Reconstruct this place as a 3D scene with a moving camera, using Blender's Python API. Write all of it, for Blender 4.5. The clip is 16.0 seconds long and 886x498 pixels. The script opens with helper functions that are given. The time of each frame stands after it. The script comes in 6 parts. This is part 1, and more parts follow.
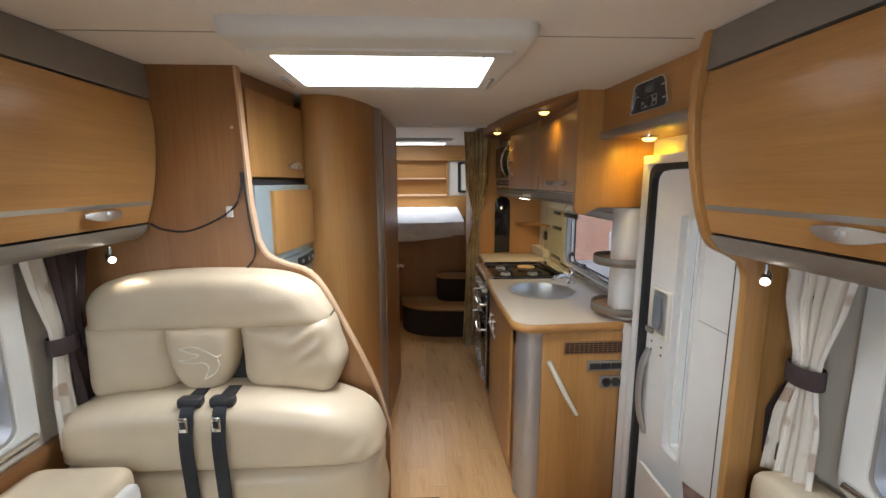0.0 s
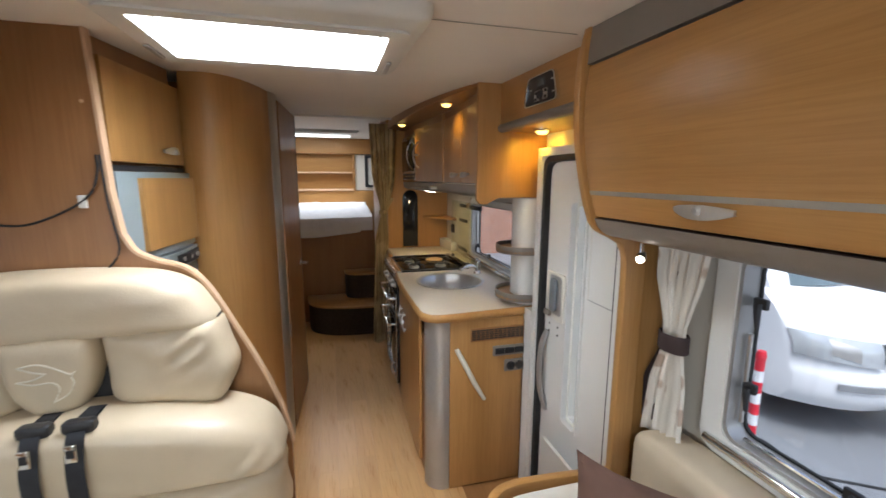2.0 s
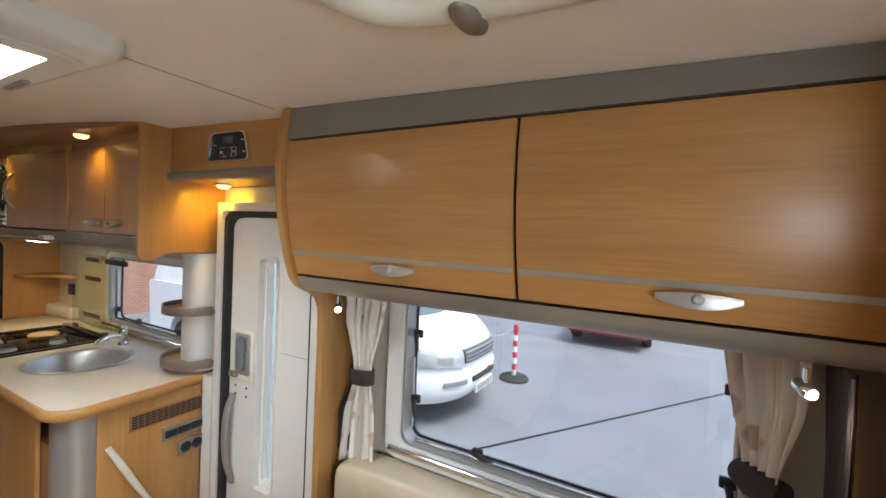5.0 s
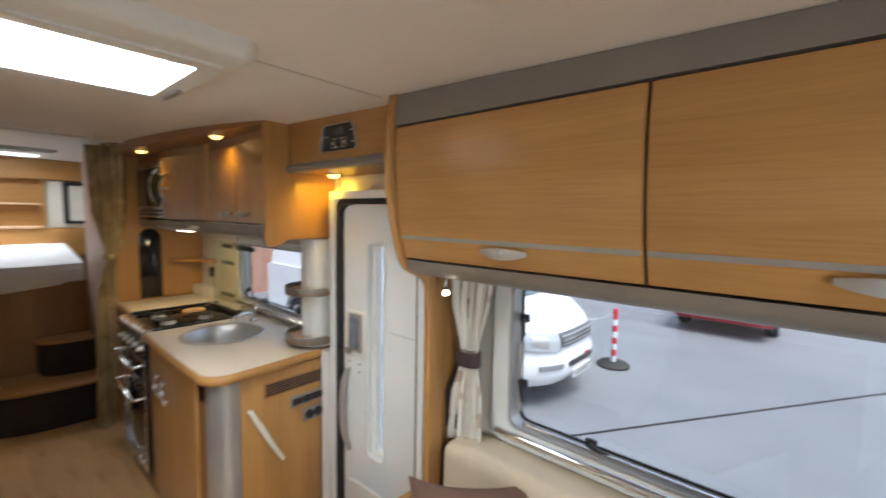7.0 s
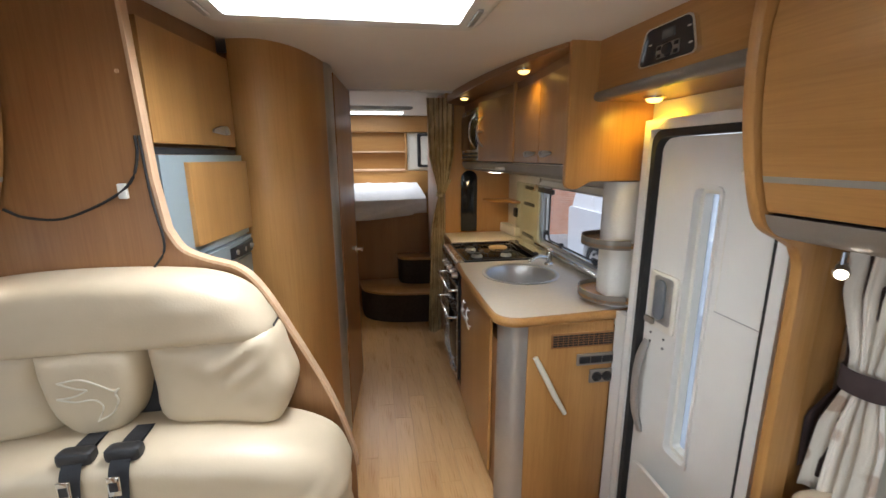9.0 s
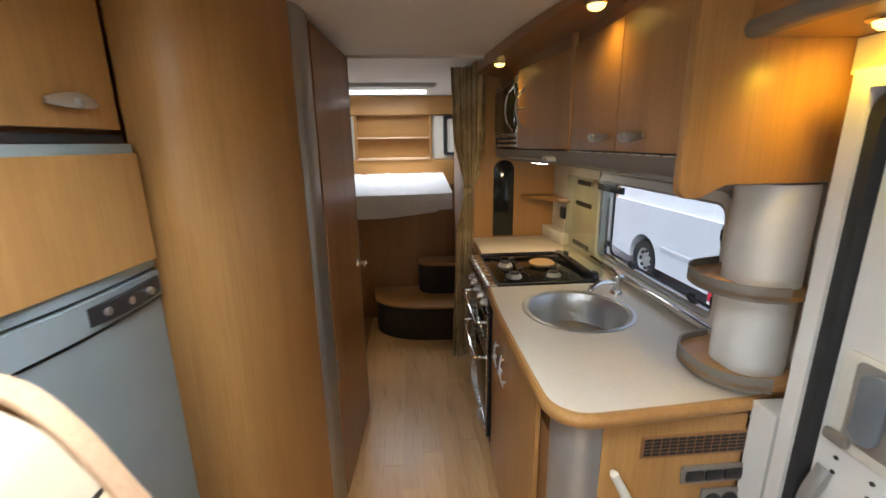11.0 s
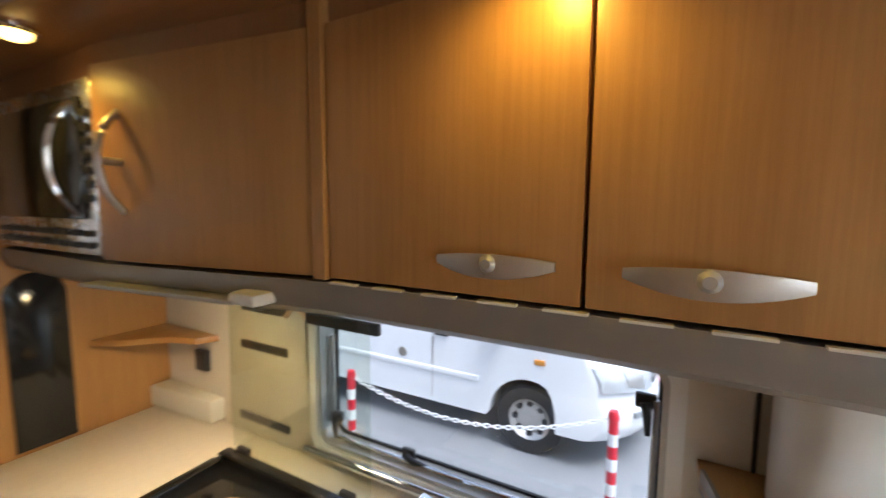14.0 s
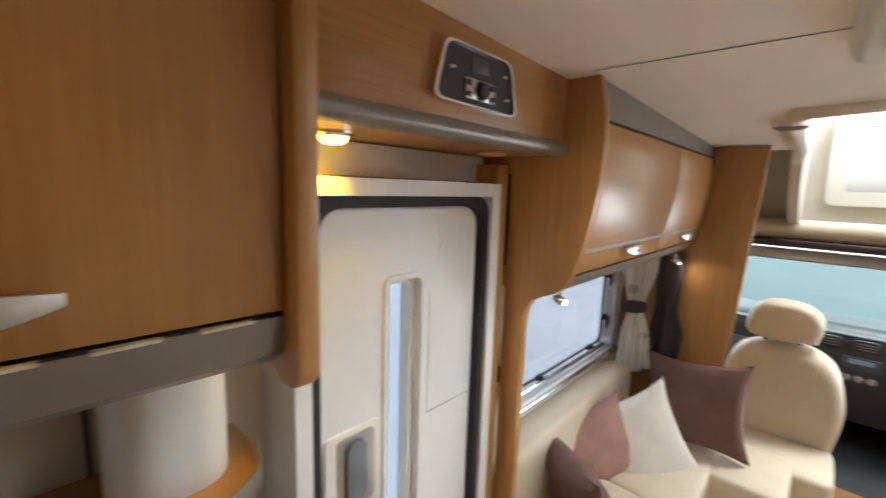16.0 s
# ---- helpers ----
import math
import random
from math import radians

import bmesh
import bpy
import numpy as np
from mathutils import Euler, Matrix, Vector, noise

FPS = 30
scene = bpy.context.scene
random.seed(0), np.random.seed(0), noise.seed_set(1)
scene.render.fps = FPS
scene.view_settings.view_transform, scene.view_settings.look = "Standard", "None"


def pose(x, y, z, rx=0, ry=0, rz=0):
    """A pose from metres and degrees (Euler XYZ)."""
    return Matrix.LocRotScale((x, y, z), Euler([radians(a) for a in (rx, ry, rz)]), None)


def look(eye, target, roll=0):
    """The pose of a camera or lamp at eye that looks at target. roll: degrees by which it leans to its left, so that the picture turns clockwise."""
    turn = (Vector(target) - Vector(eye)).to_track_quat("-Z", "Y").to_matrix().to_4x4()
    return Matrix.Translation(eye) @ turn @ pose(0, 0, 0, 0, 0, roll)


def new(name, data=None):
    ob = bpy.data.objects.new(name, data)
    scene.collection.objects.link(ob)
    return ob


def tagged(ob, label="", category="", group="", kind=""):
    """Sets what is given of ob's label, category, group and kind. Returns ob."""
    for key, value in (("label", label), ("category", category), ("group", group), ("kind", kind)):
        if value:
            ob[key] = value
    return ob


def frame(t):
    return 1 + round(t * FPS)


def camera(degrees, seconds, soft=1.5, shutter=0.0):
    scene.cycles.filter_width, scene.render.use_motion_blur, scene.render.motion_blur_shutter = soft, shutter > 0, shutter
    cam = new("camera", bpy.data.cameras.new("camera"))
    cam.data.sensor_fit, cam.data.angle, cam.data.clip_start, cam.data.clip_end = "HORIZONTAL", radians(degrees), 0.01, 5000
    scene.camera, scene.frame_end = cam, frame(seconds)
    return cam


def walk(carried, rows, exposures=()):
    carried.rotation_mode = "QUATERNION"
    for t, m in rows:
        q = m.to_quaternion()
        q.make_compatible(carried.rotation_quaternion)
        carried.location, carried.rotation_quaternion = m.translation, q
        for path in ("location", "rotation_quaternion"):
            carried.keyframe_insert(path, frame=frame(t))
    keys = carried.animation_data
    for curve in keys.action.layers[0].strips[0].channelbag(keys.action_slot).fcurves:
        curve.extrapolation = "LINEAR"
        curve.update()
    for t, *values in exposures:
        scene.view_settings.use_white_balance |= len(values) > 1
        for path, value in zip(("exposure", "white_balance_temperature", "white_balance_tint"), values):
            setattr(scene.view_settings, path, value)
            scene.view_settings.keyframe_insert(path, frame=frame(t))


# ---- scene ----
cam = camera(93.8, 16.0, shutter=0.4)
PATH = [
    (0, (0.438, 0.250, 1.566), (0.534, 2.222, 1.246), -0.2),
    (0.5, (0.439, 0.250, 1.565), (0.560, 2.220, 1.242), -0.2),
    (1, (0.444, 0.247, 1.563), (0.624, 2.213, 1.240), -0.3),
    (1.5, (0.474, 0.246, 1.566), (0.774, 2.197, 1.244), -0.1),
    (2, (0.471, 0.273, 1.537), (0.983, 2.177, 1.202), 0.2),
    (2.5, (0.362, 0.322, 1.535), (1.114, 2.148, 1.217), 0.7),
    (3, (0.248, 0.336, 1.533), (1.232, 2.052, 1.241), 1.3),
    (3.5, (0.196, 0.348, 1.539), (1.418, 1.912, 1.296), 2.1),
    (4, (0.202, 0.350, 1.551), (1.676, 1.691, 1.382), 2.6),
    (4.5, (0.267, 0.307, 1.565), (1.953, 1.379, 1.473), 2.7),
    (4.7, (0.293, 0.279, 1.567), (2.041, 1.249, 1.506), 2.6),
    (6.8, (0.280, 0.340, 1.571), (1.898, 1.508, 1.449), 1.0),
    (7, (0.280, 0.345, 1.569), (1.784, 1.654, 1.407), 1.0),
    (7.5, (0.233, 0.383, 1.550), (1.424, 1.969, 1.287), 0.9),
    (8, (0.199, 0.421, 1.541), (1.074, 2.183, 1.180), 0.6),
    (8.5, (0.288, 0.503, 1.545), (0.831, 2.382, 1.124), 0.0),
    (9, (0.403, 0.555, 1.547), (0.704, 2.484, 1.112), -0.3),
    (9.5, (0.441, 0.646, 1.542), (0.597, 2.592, 1.107), -0.7),
    (9.7, (0.440, 0.718, 1.535), (0.562, 2.671, 1.121), -0.8),
    (11.8, (0.581, 1.579, 1.553), (0.819, 3.459, 0.915), -0.9),
    (12, (0.582, 1.688, 1.521), (0.938, 3.536, 0.844), -0.4),
    (12.5, (0.544, 1.947, 1.516), (1.253, 3.694, 0.848), 0.7),
    (13, (0.557, 2.146, 1.554), (1.636, 3.774, 1.124), 1.2),
    (13.5, (0.632, 2.305, 1.611), (2.072, 3.671, 1.358), 1.1),
    (14, (0.688, 2.387, 1.626), (2.438, 3.333, 1.423), 0.4),
    (14.5, (0.724, 2.472, 1.637), (2.695, 2.736, 1.425), 0.5),
    (15, (0.738, 2.472, 1.642), (2.668, 2.006, 1.398), 0.7),
    (15.5, (0.720, 2.393, 1.639), (2.414, 1.361, 1.378), 1.1),
    (16, (0.708, 2.306, 1.657), (2.048, 0.851, 1.358), 1.9),
]
walk(cam, [(t, look(eye, target, roll)) for t, eye, target, roll in PATH], exposures=[(0, 0.85, 6000, 10), (3, 0.9, 5950, 10), (4.5, 1.1, 6050, 8), (7, 1.05, 6050, 8), (8.5, 0.88, 6050, 10), (9.5, 0.88, 6000, 10), (12.2, 1.35, 6050, 8), (12.8, 1.5, 6050, 8), (14, 1.52, 5900, 10), (14.7, 1.55, 5850, 10), (15.5, 1.3, 5950, 8), (16, 1.2, 6050, 8)])

# ---- light ----
world = bpy.data.worlds.new("overcast_sky")
scene.world = world
world.use_nodes = True
wn = world.node_tree
wn.nodes.clear()
w_out = wn.nodes.new("ShaderNodeOutputWorld")
w_bg = wn.nodes.new("ShaderNodeBackground")
w_sky = wn.nodes.new("ShaderNodeTexSky")
w_hsv = wn.nodes.new("ShaderNodeHueSaturation")
w_sky.sky_type = "NISHITA"
w_sky.sun_disc = False
w_sky.sun_elevation, w_sky.sun_rotation = radians(65), radians(196)
w_sky.air_density, w_sky.dust_density = 1.0, 3.0
w_hsv.inputs["Saturation"].default_value = 0.6
w_bg.inputs["Strength"].default_value = 0.15
wn.links.new(w_sky.outputs[0], w_hsv.inputs["Color"])
wn.links.new(w_hsv.outputs[0], w_bg.inputs["Color"])
wn.links.new(w_bg.outputs[0], w_out.inputs["Surface"])

sun = new("sun", bpy.data.lights.new("sun", "SUN"))
sun.data.energy, sun.data.angle, sun.data.color = 1.4, radians(25), (1.0, 0.97, 0.93)
sun.matrix_world = look((-2, -7, 16), (0, 0, 0))


def area(name, eye, target, sx, sy, watts, color=(0.93, 0.97, 1.0)):
    ob = new(name, bpy.data.lights.new(name, "AREA"))
    ob.data.shape, ob.data.size, ob.data.size_y, ob.data.energy, ob.data.color = "RECTANGLE", sx, sy, watts, color
    ob.matrix_world = look(eye, target)
    return ob


# daylight in the lounge and bed rooflights and outside the cab windows
area("daylight_rooflight", (0.343, 1.535, 2.12), (0.343, 1.535, 0), 0.55, 0.32, 9.5)
area("daylight_bed_rooflight", (0.35, 5.285, 2.20), (0.35, 5.285, 0), 0.735, 0.585, 8)
# added fill lamp, unseen above the overcab, brightening the front of the lounge
area("fill_overcab", (0.35, -0.75, 2.40), (0.35, -0.2, 0), 0.7, 0.5, 9)
area("daylight_cab_offside_window", (-0.80, -1.5, 1.105), (1.0, -0.9, 1.35), 1.6, 0.5, 19)
area("daylight_cab_kerbside_window", (1.56, -1.7, 1.105), (0.0, -1.0, 1.3), 1.6, 0.5, 7)


def spot(name, eye, target, watts, color, angle=120, blend=0.8, radius=0.02):
    ob = new(name, bpy.data.lights.new(name, "SPOT"))
    ob.data.energy, ob.data.color, ob.data.spot_size, ob.data.spot_blend, ob.data.shadow_soft_size = watts, color, radians(angle), blend, radius
    ob.matrix_world = look(eye, target)
    return ob


AMBER = (1.0, 0.62, 0.09)
WARM = (1.0, 0.86, 0.68)

# ---- materials ----


class Nodes:
    """A small node-tree writer."""

    def __init__(self, name):
        self.mat = bpy.data.materials.new(name)
        self.mat.use_nodes = True
        self.tree = self.mat.node_tree
        self.bsdf = self.tree.nodes["Principled BSDF"]

    def add(self, kind, **values):
        n = self.tree.nodes.new(kind)
        for k, v in values.items():
            n.inputs[k].default_value = v
        return n

    def link(self, a, b):
        self.tree.links.new(a, b)

    def coords(self, scale):
        tc = self.add("ShaderNodeTexCoord")
        mp = self.add("ShaderNodeMapping")
        mp.inputs["Scale"].default_value = scale
        self.link(tc.outputs["Object"], mp.inputs["Vector"])
        return mp.outputs[0]

    def noise(self, vec, scale, detail=4.0, rough=0.55):
        n = self.add("ShaderNodeTexNoise", Scale=scale, Detail=detail, Roughness=rough)
        self.link(vec, n.inputs["Vector"])
        return n.outputs["Fac"]

    def ramp(self, fac, stops):
        r = self.add("ShaderNodeValToRGB")
        el = r.color_ramp.elements
        while len(el) < len(stops):
            el.new(0.5)
        for e, (p, c) in zip(el, stops):
            e.position, e.color = p, (*c, 1)
        self.link(fac, r.inputs[0])
        return r.outputs[0]

    def mix(self, fac, a, b, mode="MIX"):
        m = self.tree.nodes.new("ShaderNodeMix")
        m.data_type, m.blend_type = "RGBA", mode
        for sock, v in ((m.inputs[0], fac), (m.inputs[6], a), (m.inputs[7], b)):
            if hasattr(v, "links"):
                self.link(v, sock)
            elif isinstance(v, tuple):
                sock.default_value = (*v, 1)
            else:
                sock.default_value = v
        return m.outputs[2]

    def bump(self, height, strength, distance=0.002):
        b = self.add("ShaderNodeBump", Strength=strength, Distance=distance)
        self.link(height, b.inputs["Height"])
        self.link(b.outputs[0], self.bsdf.inputs["Normal"])


def tone(c, k):
    return tuple(min(1.0, v * k) for v in c)


def plain(name, color, rough=0.5, metal=0.0, vary=0.12, scale=9.0, bump=0.1, fine=260.0, coat=0.0):
    m = Nodes(name)
    v = m.coords((1, 1, 1))
    big = m.noise(v, scale, 3)
    m.link(m.ramp(big, [(0.3, tone(color, 1 - vary)), (0.7, tone(color, 1 + vary))]), m.bsdf.inputs["Base Color"])
    m.bsdf.inputs["Metallic"].default_value = metal
    small = m.noise(v, fine, 2)
    r = m.add("ShaderNodeMapRange")
    r.inputs["To Min"].default_value, r.inputs["To Max"].default_value = max(0.02, rough - 0.08), min(1, rough + 0.08)
    m.link(m.noise(v, scale * 3, 3), r.inputs["Value"])
    m.link(r.outputs[0], m.bsdf.inputs["Roughness"])
    m.bsdf.inputs["Coat Weight"].default_value = coat
    if bump:
        m.bump(small, bump, 0.001)
    return m.mat


def wood(name, dark, light, along, rough=0.31, per_object=0.0):
    """Veneer with its grain along one axis."""
    m = Nodes(name)
    s = [16.0, 16.0, 16.0]
    s["xyz".index(along)] = 0.9
    v = m.coords(tuple(s))
    if per_object:
        info = m.add("ShaderNodeObjectInfo")
        sh = m.add("ShaderNodeVectorMath")
        sh.operation = "MULTIPLY_ADD"
        sh.inputs[1].default_value = (37, 19, 23)
        m.link(info.outputs["Random"], sh.inputs[0])
        m.link(v, sh.inputs[2])
        v = sh.outputs[0]
    broad = m.noise(v, 0.55, 3, 0.5)
    s2 = [150.0, 150.0, 150.0]
    s2["xyz".index(along)] = 5.0
    fine = m.noise(m.coords(tuple(s2)), 1.0, 5, 0.65)
    base = m.ramp(broad, [(0.25, dark), (0.5, tuple((a + b) / 2 for a, b in zip(dark, light))), (0.75, light)])
    lines = m.ramp(fine, [(0.3, (0.80, 0.76, 0.70)), (0.62, (1.0, 1.0, 1.0))])
    col = m.mix(0.75, base, lines, "MULTIPLY")
    if per_object:
        tint = m.ramp(info.outputs["Random"], [(0.0, (1 - per_object,) * 3), (1.0, (1.0, 1.0, 1.0))])
        col = m.mix(1.0, col, tint, "MULTIPLY")
    m.link(col, m.bsdf.inputs["Base Color"])
    r = m.add("ShaderNodeMapRange")
    r.inputs["To Min"].default_value, r.inputs["To Max"].default_value = rough - 0.06, rough + 0.1
    m.link(fine, r.inputs["Value"])
    m.link(r.outputs[0], m.bsdf.inputs["Roughness"])
    m.bump(fine, 0.06, 0.0006)
    return m.mat


def glass(name, color, alpha, rough=0.02):
    """A thin pane: mostly clear, with a surface gloss."""
    m = Nodes(name)
    clear = m.add("ShaderNodeBsdfTransparent", Color=(*color, 1))
    shine = m.add("ShaderNodeBsdfGlossy", Roughness=rough)
    mx = m.add("ShaderNodeMixShader", Fac=alpha)
    m.link(clear.outputs[0], mx.inputs[1])
    m.link(shine.outputs[0], mx.inputs[2])
    m.link(mx.outputs[0], m.tree.nodes["Material Output"].inputs["Surface"])
    return m.mat


def milky(name, color, share):
    """Frosted acrylic that lets light through and scatters it."""
    m = Nodes(name)
    clear = m.add("ShaderNodeBsdfTransparent", Color=(*color, 1))
    tr = m.add("ShaderNodeBsdfTranslucent", Color=(*color, 1))
    mx = m.add("ShaderNodeMixShader", Fac=share)
    m.link(clear.outputs[0], mx.inputs[1])
    m.link(tr.outputs[0], mx.inputs[2])
    m.link(mx.outputs[0], m.tree.nodes["Material Output"].inputs["Surface"])
    return m.mat


def lamp_glow(name, color, strength):
    m = Nodes(name)
    m.bsdf.inputs["Emission Color"].default_value = (*color, 1)
    m.bsdf.inputs["Emission Strength"].default_value = strength
    return m.mat


BEECH_D, BEECH_L = (0.37, 0.183, 0.054), (0.49, 0.262, 0.086)
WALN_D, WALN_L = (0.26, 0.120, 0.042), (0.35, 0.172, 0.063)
wood_y = wood("beech_veneer_lengthwise", BEECH_D, BEECH_L, "y")
wood_x = wood("beech_veneer_crosswise", BEECH_D, BEECH_L, "x")
wood_z = wood("beech_veneer_upright", BEECH_D, BEECH_L, "z")
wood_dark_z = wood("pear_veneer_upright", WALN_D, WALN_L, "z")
wood_dark_y = wood("pear_veneer_lengthwise", WALN_D, WALN_L, "y")
wood_pale = wood("pale_beech_lipping", (0.58, 0.37, 0.22), (0.68, 0.46, 0.29), "z", 0.4)
wood_plank = wood("beech_vinyl_plank", (0.58, 0.335, 0.135), (0.71, 0.44, 0.195), "y", 0.27, 0.10)
ceiling_mat = plain("ceiling_lining", (0.80, 0.755, 0.70), 0.7, 0, 0.03, 2.0, 0.25, 420)
wall_cream = plain("cream_wall_lining", (0.62, 0.57, 0.48), 0.6, 0, 0.04, 3.0, 0.2, 300)
white_plastic = plain("white_moulded_plastic", (0.68, 0.665, 0.62), 0.42, 0, 0.03, 4.0, 0.12, 500)
cream_plastic = plain("cream_plastic", (0.70, 0.67, 0.58), 0.4, 0, 0.03, 4.0, 0.1, 500)
grey_trim = plain("satin_grey_trim", (0.24, 0.215, 0.185), 0.4, 0.25, 0.06, 5.0, 0.06, 300)
grey_silver = plain("silver_foil_trim", (0.42, 0.41, 0.39), 0.34, 0.6, 0.05, 6.0, 0.05, 300)
leather = plain("cream_leather", (0.58, 0.475, 0.325), 0.42, 0, 0.06, 6.0, 0.3, 160, 0.12)
leather_seat = plain("cream_seat_fabric", (0.57, 0.47, 0.33), 0.6, 0, 0.06, 6.0, 0.3, 220)
worktop_mat = plain("speckled_cream_laminate", (0.68, 0.62, 0.525), 0.36, 0, 0.03, 60.0, 0.06, 600)
steel = plain("brushed_steel", (0.62, 0.61, 0.59), 0.26, 1.0, 0.05, 20.0, 0.08, 400)
chrome = plain("chrome", (0.78, 0.78, 0.77), 0.1, 1.0, 0.03, 20.0, 0.0)
satin = plain("satin_nickel", (0.58, 0.56, 0.53), 0.42, 1.0, 0.05, 20.0, 0.05)
button_grey = plain("satin_grey_button", (0.42, 0.41, 0.39), 0.55, 0.3, 0.05, 20.0, 0.0)
sink_steel = plain("satin_sink_steel", (0.60, 0.60, 0.59), 0.36, 1.0, 0.02, 3.0, 0.0)
black_glass = plain("black_hob_glass", (0.012, 0.012, 0.013), 0.08, 0, 0.2, 8.0, 0.0)
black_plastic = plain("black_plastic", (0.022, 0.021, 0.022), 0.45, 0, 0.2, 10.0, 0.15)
rubber = plain("black_rubber", (0.018, 0.018, 0.018), 0.7, 0, 0.2, 10.0, 0.1)
webbing = plain("black_seat_belt_webbing", (0.02, 0.02, 0.022), 0.75, 0, 0.25, 30.0, 0.5, 700)
dark_carpet = plain("dark_brown_carpet", (0.030, 0.020, 0.015), 0.95, 0, 0.3, 40.0, 0.6, 500)
brown_cloth = plain("brown_suede_cloth", (0.135, 0.072, 0.05), 0.9, 0, 0.12, 12.0, 0.4, 350)
dark_cloth = plain("dark_brown_curtain_cloth", (0.045, 0.028, 0.026), 0.85, 0, 0.15, 15.0, 0.4, 350)
rose_cloth = plain("dusty_rose_cloth", (0.36, 0.20, 0.15), 0.85, 0, 0.12, 12.0, 0.4, 350)
cream_cloth = plain("off_white_cloth", (0.72, 0.67, 0.58), 0.85, 0, 0.05, 12.0, 0.4, 350)
sheet_cloth = plain("white_quilted_cover", (0.80, 0.79, 0.80), 0.7, 0, 0.04, 14.0, 0.4, 200)
fridge_grey = plain("silver_grey_plastic", (0.30, 0.35, 0.36), 0.4, 0.2, 0.04, 6.0, 0.08)
clear_glass = glass("window_pane", (0.97, 0.985, 1.0), 0.05)
green_glass = glass("windscreen_pane", (0.80, 0.93, 0.90), 0.10)
frost = milky("frosted_acrylic", (0.97, 0.98, 1.0), 0.35)
glow_amber = lamp_glow("lit_amber_lamp", (1.0, 0.60, 0.14), 2.0)
glow_white = lamp_glow("lit_halogen_lamp", (1.0, 0.88, 0.70), 9)

# ---- mesh helpers ----


def thing(name, place=(0, 0, 0), label="", category="", group="", kind=""):
    ob = new(name)
    ob.location = place
    ob.empty_display_size = 0.05
    return tagged(ob, label, category, group, kind)


def origin(ob):
    while ob.parent:
        ob = ob.parent
    return Vector(ob.location)


def finish(bm, material, name, smooth=True):
    bmesh.ops.recalc_face_normals(bm, faces=bm.faces)
    me = bpy.data.meshes.new(name)
    bm.to_mesh(me)
    bm.free()
    me.materials.append(material)
    if smooth:
        me.shade_smooth()
        me.set_sharp_from_angle(angle=radians(38))
    return me


def part(name, bm, material, parent, label=""):
    me = finish(bm, material, name)
    me.transform(Matrix.Translation(-origin(parent)))
    ob = new(name, me)
    ob.parent = parent
    return tagged(ob, label)


def solo(name, bm, material, label, category="", group="", kind="", place=(0, 0, 0)):
    me = finish(bm, material, name)
    me.transform(Matrix.Translation(-Vector(place)))
    ob = new(name, me)
    ob.location = place
    return tagged(ob, label, category, group, kind)


def mesh():
    return bmesh.new()


def box(x0, x1, y0, y1, z0, z1, bevel=0.0, seg=2, bm=None):
    bm = bm or bmesh.new()
    made = bmesh.ops.create_cube(bm, size=1.0, matrix=Matrix.LocRotScale(((x0 + x1) / 2, (y0 + y1) / 2, (z0 + z1) / 2), None, (abs(x1 - x0), abs(y1 - y0), abs(z1 - z0))))
    if bevel:
        es = list({e for v in made["verts"] for e in v.link_edges})
        bmesh.ops.bevel(bm, geom=es, offset=bevel, segments=seg, affect="EDGES", profile=0.5)
    return bm


def prism(pts, axis, a0, a1, bm=None, bevel=0.0):
    """A polygon (in the other two axes, in order) drawn out along one axis."""
    bm = bm or bmesh.new()
    put = {"x": lambda p, a: (a, p[0], p[1]), "y": lambda p, a: (p[0], a, p[1]), "z": lambda p, a: (p[0], p[1], a)}[axis]
    lo = [bm.verts.new(put(p, a0)) for p in pts]
    hi = [bm.verts.new(put(p, a1)) for p in pts]
    n = len(pts)
    caps = [bm.faces.new(lo), bm.faces.new(hi)]
    for i in range(n):
        bm.faces.new((lo[i], lo[(i + 1) % n], hi[(i + 1) % n], hi[i]))
    if bevel:
        bmesh.ops.recalc_face_normals(bm, faces=bm.faces)
        es = list({e for f in caps for e in f.edges})
        bmesh.ops.bevel(bm, geom=es, offset=bevel, segments=2, affect="EDGES", profile=0.5)
    return bm


def shell(line, thick, axis, a0, a1, bm=None, bevel=0.0):
    """A bent board: a line of points with a thickness to its left, drawn out along an axis."""
    out = []
    for i, p in enumerate(line):
        a, b = line[max(0, i - 1)], line[min(len(line) - 1, i + 1)]
        d = Vector((b[0] - a[0], b[1] - a[1])).normalized()
        out.append((p[0] - d.y * thick, p[1] + d.x * thick))
    return prism(list(line) + out[::-1], axis, a0, a1, bm, bevel)


def smooth_line(pts, n=6):
    """A Catmull-Rom line through points of any dimension."""
    p = [np.array(q, float) for q in pts]
    p = [2 * p[0] - p[1]] + p + [2 * p[-1] - p[-2]]
    out = []
    for i in range(1, len(p) - 2):
        for k in range(n):
            t = k / n
            out.append(tuple(0.5 * (2 * p[i] + (p[i + 1] - p[i - 1]) * t + (2 * p[i - 1] - 5 * p[i] + 4 * p[i + 1] - p[i + 2]) * t * t + (3 * p[i] - p[i - 1] - 3 * p[i + 1] + p[i + 2]) * t ** 3)))
    out.append(tuple(p[-2]))
    return out


